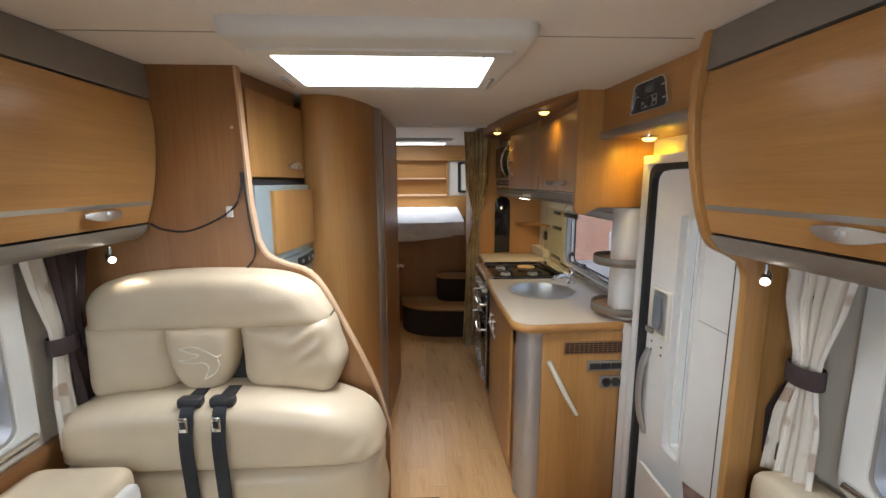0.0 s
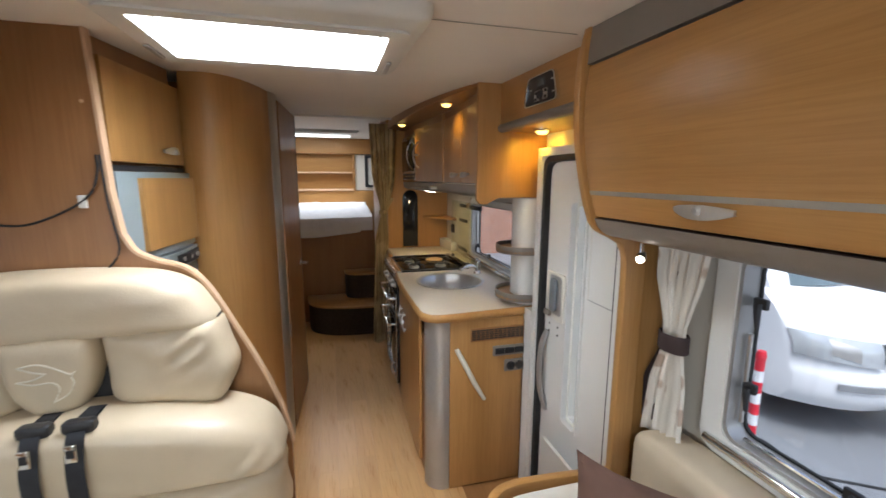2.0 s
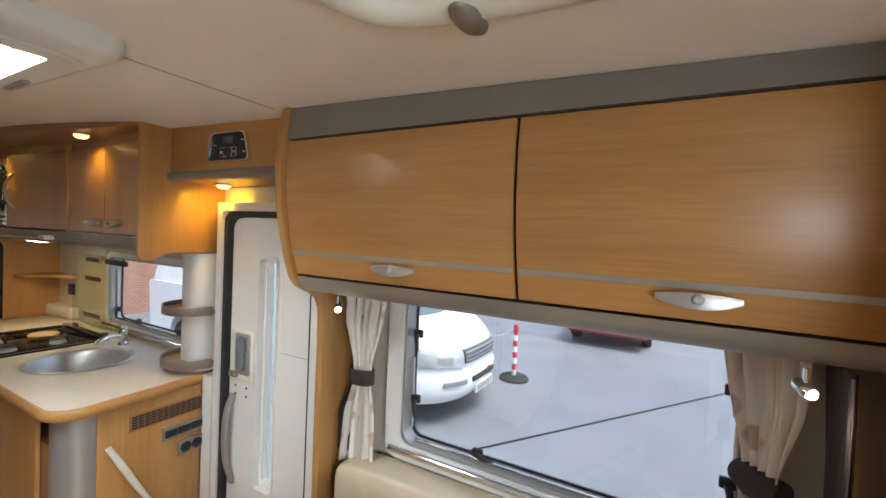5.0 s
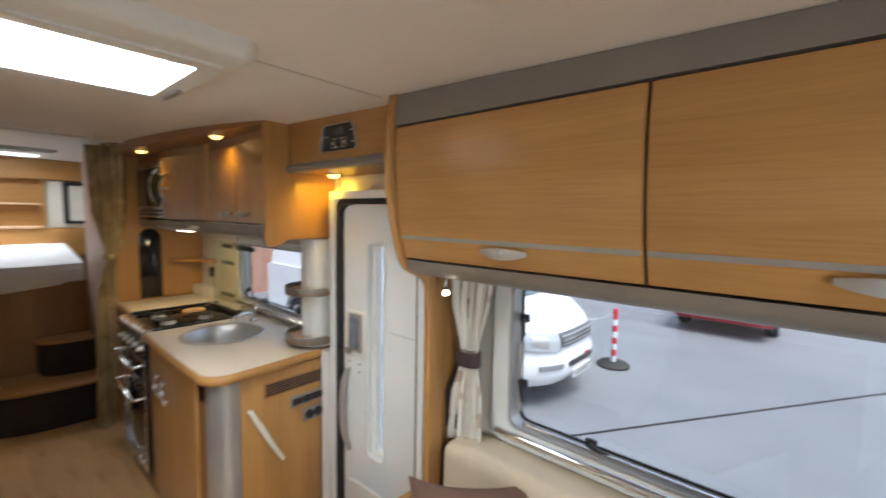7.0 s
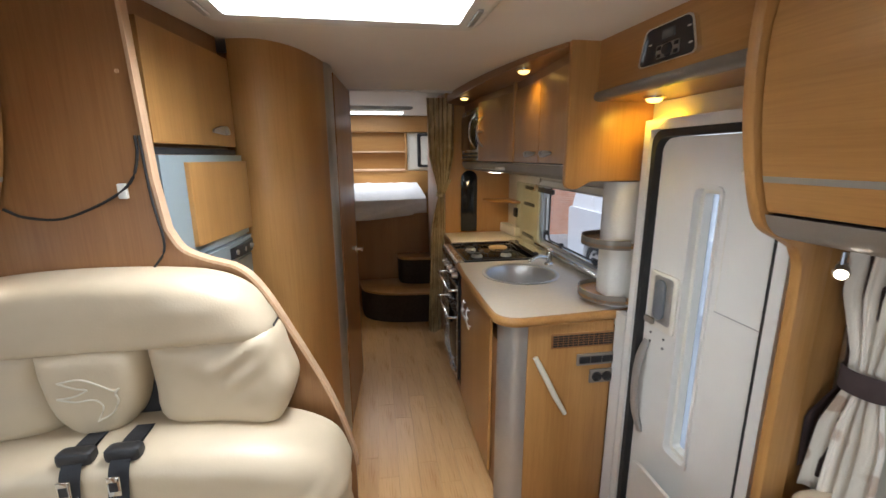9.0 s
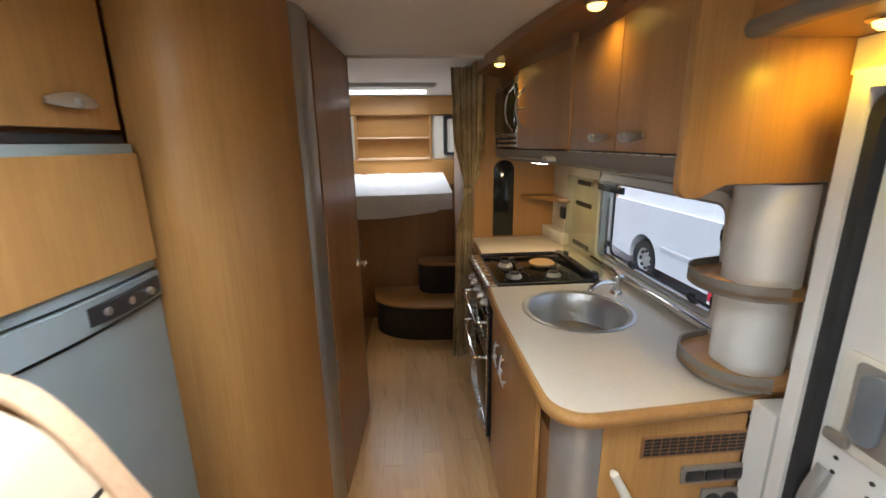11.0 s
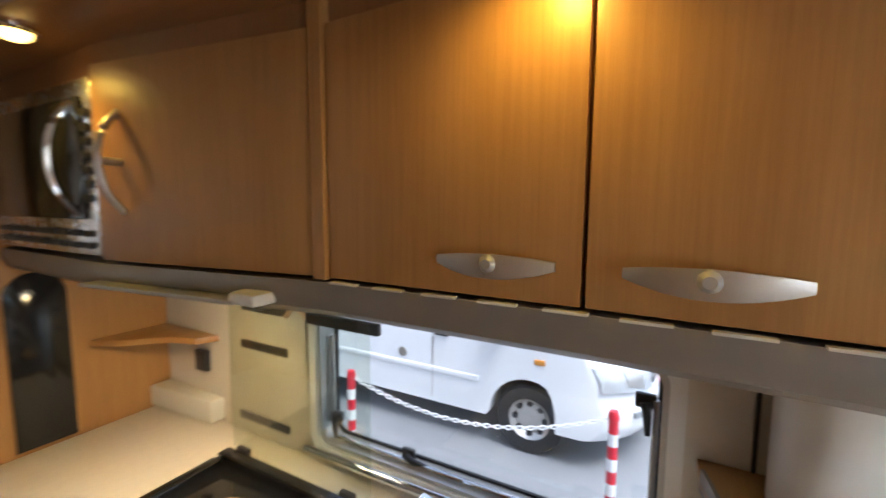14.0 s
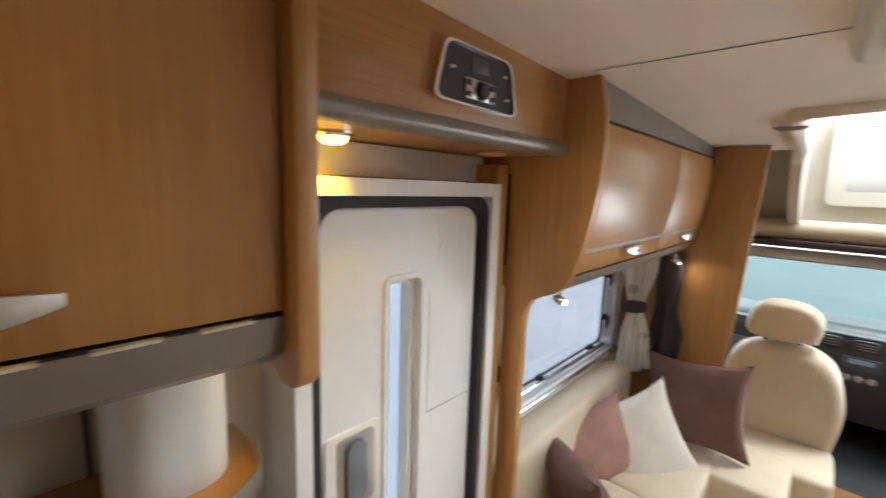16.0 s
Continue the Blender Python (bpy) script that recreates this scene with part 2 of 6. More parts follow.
def tube(pts, r, n=8, bm=None, flat=1.0):
    """A round bar along points; flat squeezes it along its own second axis."""
    bm = bm or bmesh.new()
    pts = [Vector(p) for p in pts]
    rings = []
    for i, p in enumerate(pts):
        d = (pts[min(i + 1, len(pts) - 1)] - pts[max(i - 1, 0)]).normalized()
        up = Vector((0, 0, 1)) if abs(d.z) < 0.9 else Vector((1, 0, 0))
        a = d.cross(up).normalized()
        b = a.cross(d)
        rr = r[i] if isinstance(r, (list, tuple)) else r
        rings.append([bm.verts.new(p + a * (rr * math.cos(2 * math.pi * k / n)) + b * (rr * flat * math.sin(2 * math.pi * k / n))) for k in range(n)])
    for u, v in zip(rings, rings[1:]):
        for k in range(n):
            bm.faces.new((u[k], u[(k + 1) % n], v[(k + 1) % n], v[k]))
    bm.faces.new(rings[0])
    bm.faces.new(rings[-1])
    return bm


def lathe(profile, centre, axis="z", n=28, bm=None, squash=(1, 1)):
    """Turns (radius, height) points round an axis through the centre."""
    bm = bm or bmesh.new()
    c = Vector(centre)
    rings = []
    for r, h in profile:
        ring = []
        for k in range(n):
            a = 2 * math.pi * k / n
            u, v = r * math.cos(a) * squash[0], r * math.sin(a) * squash[1]
            ring.append(bm.verts.new(c + Vector({"z": (u, v, h), "y": (u, h, v), "x": (h, u, v)}[axis])))
        rings.append(ring)
    for p, q in zip(rings, rings[1:]):
        for k in range(n):
            bm.faces.new((p[k], p[(k + 1) % n], q[(k + 1) % n], q[k]))
    bmesh.ops.remove_doubles(bm, verts=bm.verts, dist=1e-5)
    return bm


def surface(fn, nu, nv, thick=0.0, bm=None, close_u=False):
    """A sheet of quads from fn(u, v) with u, v in 0..1."""
    bm = bm or bmesh.new()
    g = [[bm.verts.new(fn(i / nu, j / nv)) for j in range(nv + 1)] for i in range(nu + (0 if close_u else 1))]
    m = len(g)
    for i in range(nu):
        for j in range(nv):
            bm.faces.new((g[i][j], g[(i + 1) % m][j], g[(i + 1) % m][j + 1], g[i][j + 1]))
    if thick:
        bmesh.ops.recalc_face_normals(bm, faces=bm.faces)
        bmesh.ops.solidify(bm, geom=list(bm.faces), thickness=thick)
    return bm


def soft(centre, size, m=None, e=0.3, n=28, bm=None, wrinkle=0.0, seed=0.0):
    """A stuffed block: a rounded box with swelling faces. m: its turn."""
    bm = bm or bmesh.new()
    c, s = Vector(centre), Vector(size) / 2
    turn = m.to_3x3() if m else Matrix.Identity(3)
    pw = lambda v, k: math.copysign(abs(v) ** k, v)
    rows = []
    for j in range(1, n // 2):
        th = -math.pi / 2 + math.pi * j / (n // 2)
        row = []
        for i in range(n):
            ph = 2 * math.pi * i / n
            p = Vector((pw(math.cos(th), e) * pw(math.cos(ph), e) * s.x, pw(math.cos(th), e) * pw(math.sin(ph), e) * s.y, pw(math.sin(th), e) * s.z))
            if wrinkle:
                p *= 1 + wrinkle * noise.noise(p * 14 + Vector((seed, seed, 0)))
            row.append(bm.verts.new(c + turn @ p))
        rows.append(row)
    for a, b in zip(rows, rows[1:]):
        for i in range(n):
            bm.faces.new((a[i], a[(i + 1) % n], b[(i + 1) % n], b[i]))
    bm.faces.new(rows[0])
    bm.faces.new(rows[-1])
    return bm


def rounded(y0, y1, z0, z1, r, n=5):
    """The corners of a rounded rectangle, in order."""
    out = []
    for cy, cz, a0 in ((y1 - r, z1 - r, 0), (y0 + r, z1 - r, 90), (y0 + r, z0 + r, 180), (y1 - r, z0 + r, 270)):
        for k in range(n + 1):
            a = radians(a0 + 90 * k / n)
            out.append((cy + r * math.cos(a), cz + r * math.sin(a)))
    return out


def ring(outer, inner, axis, a0, a1, bm=None):
    """A frame between two outlines with the same number of points."""
    bm = bm or bmesh.new()
    put = {"x": lambda p, a: (a, p[0], p[1]), "y": lambda p, a: (p[0], a, p[1]), "z": lambda p, a: (p[0], p[1], a)}[axis]
    rows = [[bm.verts.new(put(p, a)) for p in line] for line, a in ((outer, a0), (outer, a1), (inner, a1), (inner, a0))]
    n = len(outer)
    for i in range(4):
        a, b = rows[i], rows[(i + 1) % 4]
        for k in range(n):
            bm.faces.new((a[k], a[(k + 1) % n], b[(k + 1) % n], b[k]))
    return bm


def handle_bow(place, length, along, out, parent, name="handle"):
    """A boat-shaped pull with a push button, standing off a door. along, out: unit vectors."""
    a, o, c = Vector(along), Vector(out), Vector(place)
    up = a.cross(o)
    bm = mesh()
    secs = []
    for k in range(13):
        t = -1 + k / 6
        hi, lo = 0.005 + 0.006 * (1 - t * t), 0.005 + 0.013 * (1 - t * t)
        off = 0.010 + 0.012 * (1 - t * t)
        p = c + a * (t * length / 2)
        secs.append([bm.verts.new(p + o * (off + d) + up * u) for d, u in ((0.003, -lo), (0.005, 0), (0.003, hi), (-0.002, hi), (0, 0), (-0.002, -lo))])
    for p, q in zip(secs, secs[1:]):
        for k in range(6):
            bm.faces.new((p[k], p[(k + 1) % 6], q[(k + 1) % 6], q[k]))
    bm.faces.new(secs[0])
    bm.faces.new(secs[-1])
    for t in (-0.7, 0.7):
        p = c + a * (t * length / 2)
        tube([p, p + o * 0.016], 0.005, 8, bm)
    h = part(name, bm, satin, parent, "satin metal bow handle")
    knob = tube([c + o * 0.012, c + o * 0.027, c + o * 0.032], [0.011, 0.0105, 0.006], 14)
    part("push_button", knob, button_grey, h)
    return h

# ---- the setting ----
XR, XL, YB, YF = 1.50, -0.75, 5.98, -0.32      # inner faces of the walls


def ceil_z(y):
    return 1.885 + 0.032 * max(0.0, y)


def wall_pieces(x0, x1, y0, y1, z0, z1, holes):
    """A wall along y with rectangular holes (y0, y1, z0, z1), in order of y."""
    bm = mesh()
    y = y0
    for a, b, c, d in holes:
        box(x0, x1, y, a, z0, z1, bm=bm)
        if c > z0:
            box(x0, x1, a, b, z0, c, bm=bm)
        box(x0, x1, a, b, d, z1, bm=bm)
        y = b
    box(x0, x1, y, y1, z0, z1, bm=bm)
    return bm


solo("wall_kerbside", wall_pieces(XR, XR + 0.045, YF, YB, -0.35, 2.12, [(0.10, 1.08, 0.84, 1.36), (1.395, 1.945, -0.30, 1.635), (2.365, 3.20, 0.975, 1.362)]), wall_cream, "cream lined side wall with two windows and the entrance door", "wall", kind="structure")
solo("wall_offside", wall_pieces(XL - 0.045, XL, YF, YB, -0.05, 2.12, [(0.42, 1.40, 0.84, 1.36)]), wall_cream, "cream lined side wall with a lounge window", "wall", kind="structure")
solo("wall_rear", box(XL - 0.045, XR + 0.045, YB, YB + 0.045, -0.05, 2.2), wood_x, "beech veneered rear wall behind the bed", "wall", kind="structure")
solo("floor", box(XL - 0.04, XR, -0.9, YB, -0.06, -0.005), wood_dark_y, "floor deck under pale beech planks", "floor", kind="structure")

# ceiling: a sheet with the hole of the rooflight, stepping up over the bed
bm = mesh()
RX0, RX1, RY0, RY1 = 0.058, 0.628, 1.366, 1.704
OX0, OX1, OY = -0.08, 0.825, 0.74      # edges of the raised part over the cab
for y0, y1, gap in ((YF, 0.0, 2), (0.0, OY, 2), (OY, RY0, 0), (RY0, RY1, 1), (RY1, 3.62, 0)):
    for x0, x1 in (((XL, XR),), ((XL, RX0), (RX1, XR)), ((XL, OX0), (OX1, XR)))[gap]:
        vs = [bm.verts.new((x, y, ceil_z(y) + h)) for h in (0, 0.05) for x, y in ((x0, y0), (x1, y0), (x1, y1), (x0, y1))]
        for f in ((0, 1, 2, 3), (4, 5, 6, 7), (0, 1, 5, 4), (1, 2, 6, 5), (2, 3, 7, 6), (3, 0, 4, 7)):
            bm.faces.new([vs[i] for i in f])
solo("ceiling", bm, ceiling_mat, "off-white padded ceiling lining", "ceiling", kind="structure")
bm = mesh()
for x0, x1, y0, y1 in ((XL, XR, 3.624, 4.99), (XL, XR, 5.58, YB), (XL, -0.02, 4.99, 5.58), (0.72, XR, 4.99, 5.58)):
    box(x0, x1, y0, y1, 2.04, 2.09, bm=bm)
solo("ceiling_bedroom", bm, white_plastic, "white ceiling over the rear bed", "ceiling", kind="structure")
solo("trim_ceiling_step", box(XL, XR, 3.60, 3.622, 1.985, 2.04, 0.004), white_plastic, "white trim where the ceiling steps up", "trim", kind="structure")
solo("trim_ceiling_joint", box(XL + 0.01, XR - 0.36, 1.352, 1.355, 1.9262, 1.9275), grey_silver, "thin joint line across the ceiling panels", "trim", kind="structure")
# light shafts above the roof openings
solo("trim_rooflight_shaft", ring([(RX0 - 0.02, RY0 - 0.02), (RX1 + 0.02, RY0 - 0.02), (RX1 + 0.02, RY1 + 0.02), (RX0 - 0.02, RY1 + 0.02)], [(RX0 + 0.005, RY0 + 0.005), (RX1 - 0.005, RY0 + 0.005), (RX1 - 0.005, RY1 - 0.005), (RX0 + 0.005, RY1 - 0.005)], "z", 1.932, 2.16), white_plastic, "white shaft of the rooflight", "trim", kind="structure")
solo("trim_bed_rooflight_shaft", ring([(-0.05, 4.96), (0.75, 4.96), (0.75, 5.61), (-0.05, 5.61)], [(-0.015, 4.995), (0.715, 4.995), (0.715, 5.575), (-0.015, 5.575)], "z", 2.045, 2.25), white_plastic, "white shaft of the bedroom rooflight", "trim", kind="structure")

# bathroom block: curved veneered wall with a door
curve = smooth_line([(-0.105, 2.235), (0.0, 2.225), (0.075, 2.285), (0.122, 2.38), (0.158, 2.51), (0.180, 2.632)], 8)
solo("wall_bathroom", prism([(XL, 2.5), (-0.11, 2.5)] + curve + [(0.175, 2.66), (0.13, 2.68), (0.13, 3.42), (XL, 3.42)], "z", 0, 1.995), wood_z, "curved beech veneered bathroom wall", "wall", kind="structure")
strip = thing("door_post", (0.19, 2.71, 0), "satin grey upright post beside the bathroom door", "door post", kind="structure")
part("post", prism(smooth_line([(0.182, 2.634), (0.197, 2.665), (0.204, 2.73), (0.203, 2.785)], 4) + [(0.14, 2.785), (0.14, 2.64)], "z", 0.002, 1.985), grey_silver, strip)
door = thing("door_bathroom", (0.2, 2.7, 0), "plain beech veneered bathroom door, closed", "door", kind="structure")
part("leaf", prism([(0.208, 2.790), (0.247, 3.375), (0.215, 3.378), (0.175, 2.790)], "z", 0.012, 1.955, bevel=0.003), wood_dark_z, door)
part("lipping", prism([(0.2475, 3.376), (0.250, 3.392), (0.215, 3.395), (0.215, 3.379)], "z", 0.012, 1.955), grey_trim, door)
bm = tube([(0.238, 3.325, 0.945), (0.285, 3.323, 0.945)], 0.009, 10)
hd = part("door_handle", bm, chrome, door, "chrome lever handle")
part("lever", tube([(0.285, 3.335, 0.945), (0.290, 3.29, 0.947), (0.287, 3.25, 0.95)], [0.010, 0.009, 0.006], 10), chrome, hd)
part("rose", lathe([(0.0, 0.009), (0.021, 0.008), (0.023, 0.0), (0.0, 0.0)], (0.243, 3.325, 0.945), "x", 18), chrome, hd)
part("hinge", box(0.200, 0.211, 2.781, 2.794, 0.60, 0.68, 0.002), grey_trim, door)

# tall locker beside the bench, with a cupboard and a fridge
SIDE = [(-0.745, 0.0), (0.30, 0.0), (0.305, 0.62)] + smooth_line([(0.30, 0.66), (0.265, 0.79), (0.215, 0.92), (0.14, 1.08), (0.085, 1.19), (0.03, 1.255), (-0.05, 1.285), (-0.105, 1.315), (-0.135, 1.37)], 5) + [(-0.15, 1.50), (-0.166, 1.945), (-0.745, 1.945)]
panel = thing("tall_side_panel", (-0.3, 1.69, 0), "pear veneered tall panel with pale lipping behind the bench", "panel", kind="structure")
part("board", prism(SIDE, "y", 1.692, 1.715), wood_dark_z, panel)
bm = mesh()
line = SIDE[2:-1]
o = []
for i, p in enumerate(line):
    a, b = line[max(0, i - 1)], line[min(len(line) - 1, i + 1)]
    d = Vector((b[0] - a[0], b[1] - a[1])).normalized()
    o.append((p[0] + d.y * 0.008, p[1] - d.x * 0.008))
prism(line + o[::-1], "y", 1.686, 1.719, bm)
part("lipping", bm, wood_pale, panel, "pale rounded edge lipping")
for z in (1.745, 1.235):
    part("cover_cap", lathe([(0.0, 0.0), (0.005, 0.0), (0.005, -0.002), (0.0, -0.003)], (-0.185, 1.69, z), "y", 10), wood_pale, panel)
solo("wall_locker_block", prism([(XL, 1.72), (-0.19, 1.72), (-0.135, 2.225), (XL, 2.24)], "z", 0, 1.97), wood_dark_z, "pear veneered carcass of the fridge locker", "wall", kind="structure")


def face(u):
    """The aisle side of the fridge locker."""
    return Vector((-0.178 + 0.058 * u, 1.735 + 0.49 * u, 0))


cab = thing("high_cupboard", (-0.14, 1.98, 1.57), "beech veneered cupboard over the fridge, its door shut", "cupboard")
a, b = face(0.03), face(0.98)
part("cupboard_door", prism([(a.x + 0.0, a.y), (b.x, b.y), (b.x + 0.02, b.y - 0.002), (a.x + 0.02, a.y - 0.002)], "z", 1.585, 1.885, bevel=0.003), wood_z, cab)
d = (b - a).normalized()
handle_bow(face(0.74) + Vector((0.019, 0, 1.632)), 0.11, tuple(d), (d.y, -d.x, 0), cab)
fr = thing("fridge", (-0.12, 1.98, 0), "grey plastic fridge with a beech insert and a control strip", "fridge")
a, b = face(0.02), face(1.0)
out = Vector((d.y, -d.x, 0))


def fridge_face(u0, u1, z0, z1, depth0, depth1, bow=0.0, n=10):
    bm = mesh()
    cols = []
    for i in range(n + 1):
        u = u0 + (u1 - u0) * i / n
        s = math.sin(math.pi * i / n) * bow
        p0, p1 = face(u) + out * depth0, face(u) + out * (depth1 + s)
        cols.append([bm.verts.new((q.x, q.y, z)) for q, z in ((p0, z0), (p1, z0), (p1, z1), (p0, z1))])
    for p, q in zip(cols, cols[1:]):
        for k in range(4):
            bm.faces.new((p[k], p[(k + 1) % 4], q[(k + 1) % 4], q[k]))
    bm.faces.new(cols[0])
    bm.faces.new(cols[-1])
    return bm


bm = fridge_face(0.02, 1.0, 1.27, 1.555, 0.0, 0.030, 0.02)
part("fridge_door", bm, fridge_grey, fr)
part("door_insert", fridge_face(0.2, 0.96, 1.295, 1.535, 0.020, 0.054, 0.001), wood_z, fr, "beech veneer insert")
part("door_rim", fridge_face(0.0, 1.0, 1.557, 1.575, 0.0, 0.012, 0.01), black_plastic, fr)
part("lower_door", fridge_face(0.02, 1.0, 0.20, 1.19, 0.0, 0.030, 0.02), fridge_grey, fr)
cp = part("control_strip", fridge_face(0.02, 1.0, 1.20, 1.262, 0.0, 0.036, 0.022), fridge_grey, fr)
part("display", fridge_face(0.45, 0.97, 1.212, 1.250, 0.03, 0.046, 0.022), black_plastic, cp)
for u in (0.62, 0.74, 0.86):
    q = face(u) + out * 0.062
    part("control_knob", lathe([(0.0, 0.008), (0.009, 0.006), (0.010, -0.01), (0.0, -0.01)], (q.x, q.y, 1.231), "x", 12), satin, cp)

# rear bedroom
solo("wall_wardrobe", box(0.955, XR, 3.952, 4.80, 0, 2.036), wood_z, "beech veneered wardrobe block beside the bed", "wall", kind="structure")
# the jamb's pale pink is light on the wardrobe's side, painted as base colour
solo("trim_bed_jamb", prism([(0.925, 4.10), (0.953, 4.10), (0.953, 4.80), (0.915, 4.80)], "z", 0.30, 2.034), plain("pink_lit_jamb", (0.55, 0.40, 0.32), 0.5), "jamb beside the bed opening, pinkish light put into its colour", "trim", kind="structure")
solo("wall_bed_base", prism([(-0.75, 4.80), (0.91, 4.80), (0.91, 4.86), (-0.75, 4.86)], "z", 0, 0.98), wood_dark_z, "pear veneered panel under the raised bed", "wall", kind="structure")
bm = mesh()
# rear wall: niche, cream panels, rails
for x0, x1, z0, z1 in ((XL, XR, 1.845, 2.036), (XL, XR, 1.10, 1.375), (-0.04, -0.02, 1.375, 1.845), (0.765, 0.785, 1.375, 1.845)):
    box(x0, x1, 5.86, 5.976, z0, z1, 0.004, 1, bm)
part("rails", bm, wood_x, niche := thing("rear_shelf_niche", (0.37, 5.9, 1.37), "open beech shelf niche between cream panels over the bed", "shelf", kind="structure"))
part("shelf", box(-0.018, 0.763, 5.865, 5.975, 1.60, 1.618, 0.003), wood_pale, niche)
part("shelf", box(-0.018, 0.763, 5.83, 5.975, 1.377, 1.40, 0.004), wood_pale, niche)
for x0, x1 in ((XL, -0.042), (0.787, XR)):
    part("padded_panel", box(x0, x1, 5.90, 5.974, 1.378, 1.842, 0.008), wall_cream, niche, "cream padded panel")
win = thing("window_bedroom", (0.95, 5.89, 1.4), "narrow dark window frame on the rear wall", "window", kind="structure")
part("window_frame", ring(rounded(0.915, 1.30, 1.42, 1.83, 0.02), rounded(0.955, 1.27, 1.45, 1.80, 0.02), "y", 5.875, 5.898), black_plastic, win)
part("blind", box(0.955, 1.27, 5.885, 5.897, 1.45, 1.80), cream_cloth, win)
bed = thing("bed", (0.1, 5.3, 0.98), "raised bed with a white quilted cover, made up", "bed")


def bed_front(x):
    return 4.74 + 0.10 * max(0.0, (x - 0.2) / 0.7) ** 2


def cover(u, v):
    x = -0.73 + 1.63 * u
    fy = bed_front(x)
    w = 0.010 * noise.noise(Vector((x * 9, v * 11, 1.0))) + 0.006 * noise.noise(Vector((x * 25, v * 22, 4.0)))
    if v < 0.35:
        t = v / 0.35
        zb = 0.925 + 0.05 * max(0.0, (x - 0.3) / 0.6)
        return (x, fy - 0.012 * math.sin(t * 3.1) + w, zb + (1.125 - zb) * t)
    t = (v - 0.35) / 0.65
    return (x, fy + 0.02 + (5.85 - fy) * t, 1.13 + 0.10 * t ** 0.8 + w)


part("cover", surface(cover, 70, 46, 0.012), sheet_cloth, bed)
part("mattress", box(-0.73, 0.90, 4.86, 5.85, 0.985, 1.10, 0.02), cream_cloth, bed)
steps = thing("bed_steps", (0.6, 4.5, 0), "two curved steps with dark carpeted risers and beech treads", "steps")
arc1 = smooth_line([(0.20, 4.74), (0.24, 4.50), (0.36, 4.37), (0.56, 4.295), (0.86, 4.272), (0.91, 4.272)], 6)
part("riser", prism(arc1 + [(0.91, 4.79), (0.20, 4.79)], "z", 0.0, 0.275), dark_carpet, steps, "dark brown carpeted riser")
part("tread", prism([(x - 0.012, y - 0.012) for x, y in arc1] + [(0.91, 4.79), (0.19, 4.79)], "z", 0.275, 0.297, bevel=0.004), wood_x, steps)
arc2 = smooth_line([(0.585, 4.78), (0.60, 4.64), (0.66, 4.575), (0.78, 4.55), (0.91, 4.545)], 6)
part("riser", prism(arc2 + [(0.91, 4.79)], "z", 0.297, 0.545), dark_carpet, steps, "dark brown carpeted riser")
part("tread", prism([(x - 0.012, y - 0.012) for x, y in arc2] + [(0.91, 4.79)], "z", 0.545, 0.567, bevel=0.004), wood_x, steps)
part("pull", tube([(0.09, 4.79, 0.66), (0.09, 4.782, 0.69), (0.09, 4.79, 0.73)], 0.006, 8), chrome, steps)

# ---- kitchen ----
base = thing("kitchen_unit", (1.1, 2.6, 0), "beech veneered kitchen base unit with a silver rounded corner", "kitchen unit")
FRONT = smooth_line([(0.893, 2.16), (0.890, 2.45), (0.893, 2.70), (0.903, 2.93)], 4)
part("carcass", prism([(1.36, 2.085), (0.99, 2.085)] + FRONT + [(1.49, 2.93), (1.49, 2.085)], "z", 0.02, 0.765), wood_dark_z, base)
part("end_panel", box(0.985, 1.36, 2.05, 2.083, 0.003, 0.88, 0.002), wood_z, base)
arc = [(0.965 + 0.085 * math.cos(a) - 0.0, 2.135 + 0.085 * math.sin(a)) for a in [radians(180 + 90 * k / 8) for k in range(9)]]
part("corner_column", prism(arc + [(0.983, 2.05), (0.983, 2.10), (0.89, 2.16)], "z", 0.003, 0.879), grey_silver, base, "rounded silver corner column")
part("cupboard_door", shell([(p[0] - 0.004, p[1]) for p in FRONT[1:]], 0.014, "z", 0.06, 0.86), wood_z, base)
for y, z in ((2.72, 0.70), (2.62, 0.69)):
    handle_bow((0.872, y, z), 0.12, (0, 0.35, 0.94), (-1, 0, 0), base)
vent = part("vent_grille", box(1.085, 1.368, 2.047, 2.0515, 0.768, 0.834, 0.001), wood_dark_z, base)
for k in range(5):
    for j in range(12):
        x = 1.093 + j * 0.0225
        part("vent_slot", box(x, x + 0.019, 2.0455, 2.0485, 0.776 + k * 0.0105, 0.783 + k * 0.0105), black_plastic, vent)
for x0, x1, z0, z1, n in ((1.20, 1.37, 0.685, 0.738, 3), (1.262, 1.37, 0.60, 0.662, 2)):
    sw = part("switch_plate", box(x0, x1, 2.040, 2.050, z0, z1, 0.004), grey_trim, base, "grey switch plate")
    for k in range(n):
        w = (x1 - x0 - 0.016) / n
        if n == 3:
            part("rocker", box(x0 + 0.008 + k * w + 0.002, x0 + 0.006 + (k + 1) * w, 2.035, 2.042, z0 + 0.012, z1 - 0.012, 0.002), black_plastic, sw)
        else:
            part("socket", lathe([(0.0, -0.002), (0.014, -0.002), (0.017, -0.006), (0.021, -0.006), (0.022, 0.004), (0.0, 0.004)], (x0 + 0.008 + (k + 0.5) * w, 2.040, (z0 + z1) / 2), "y", 18), black_plastic if k < 2 else satin, sw)
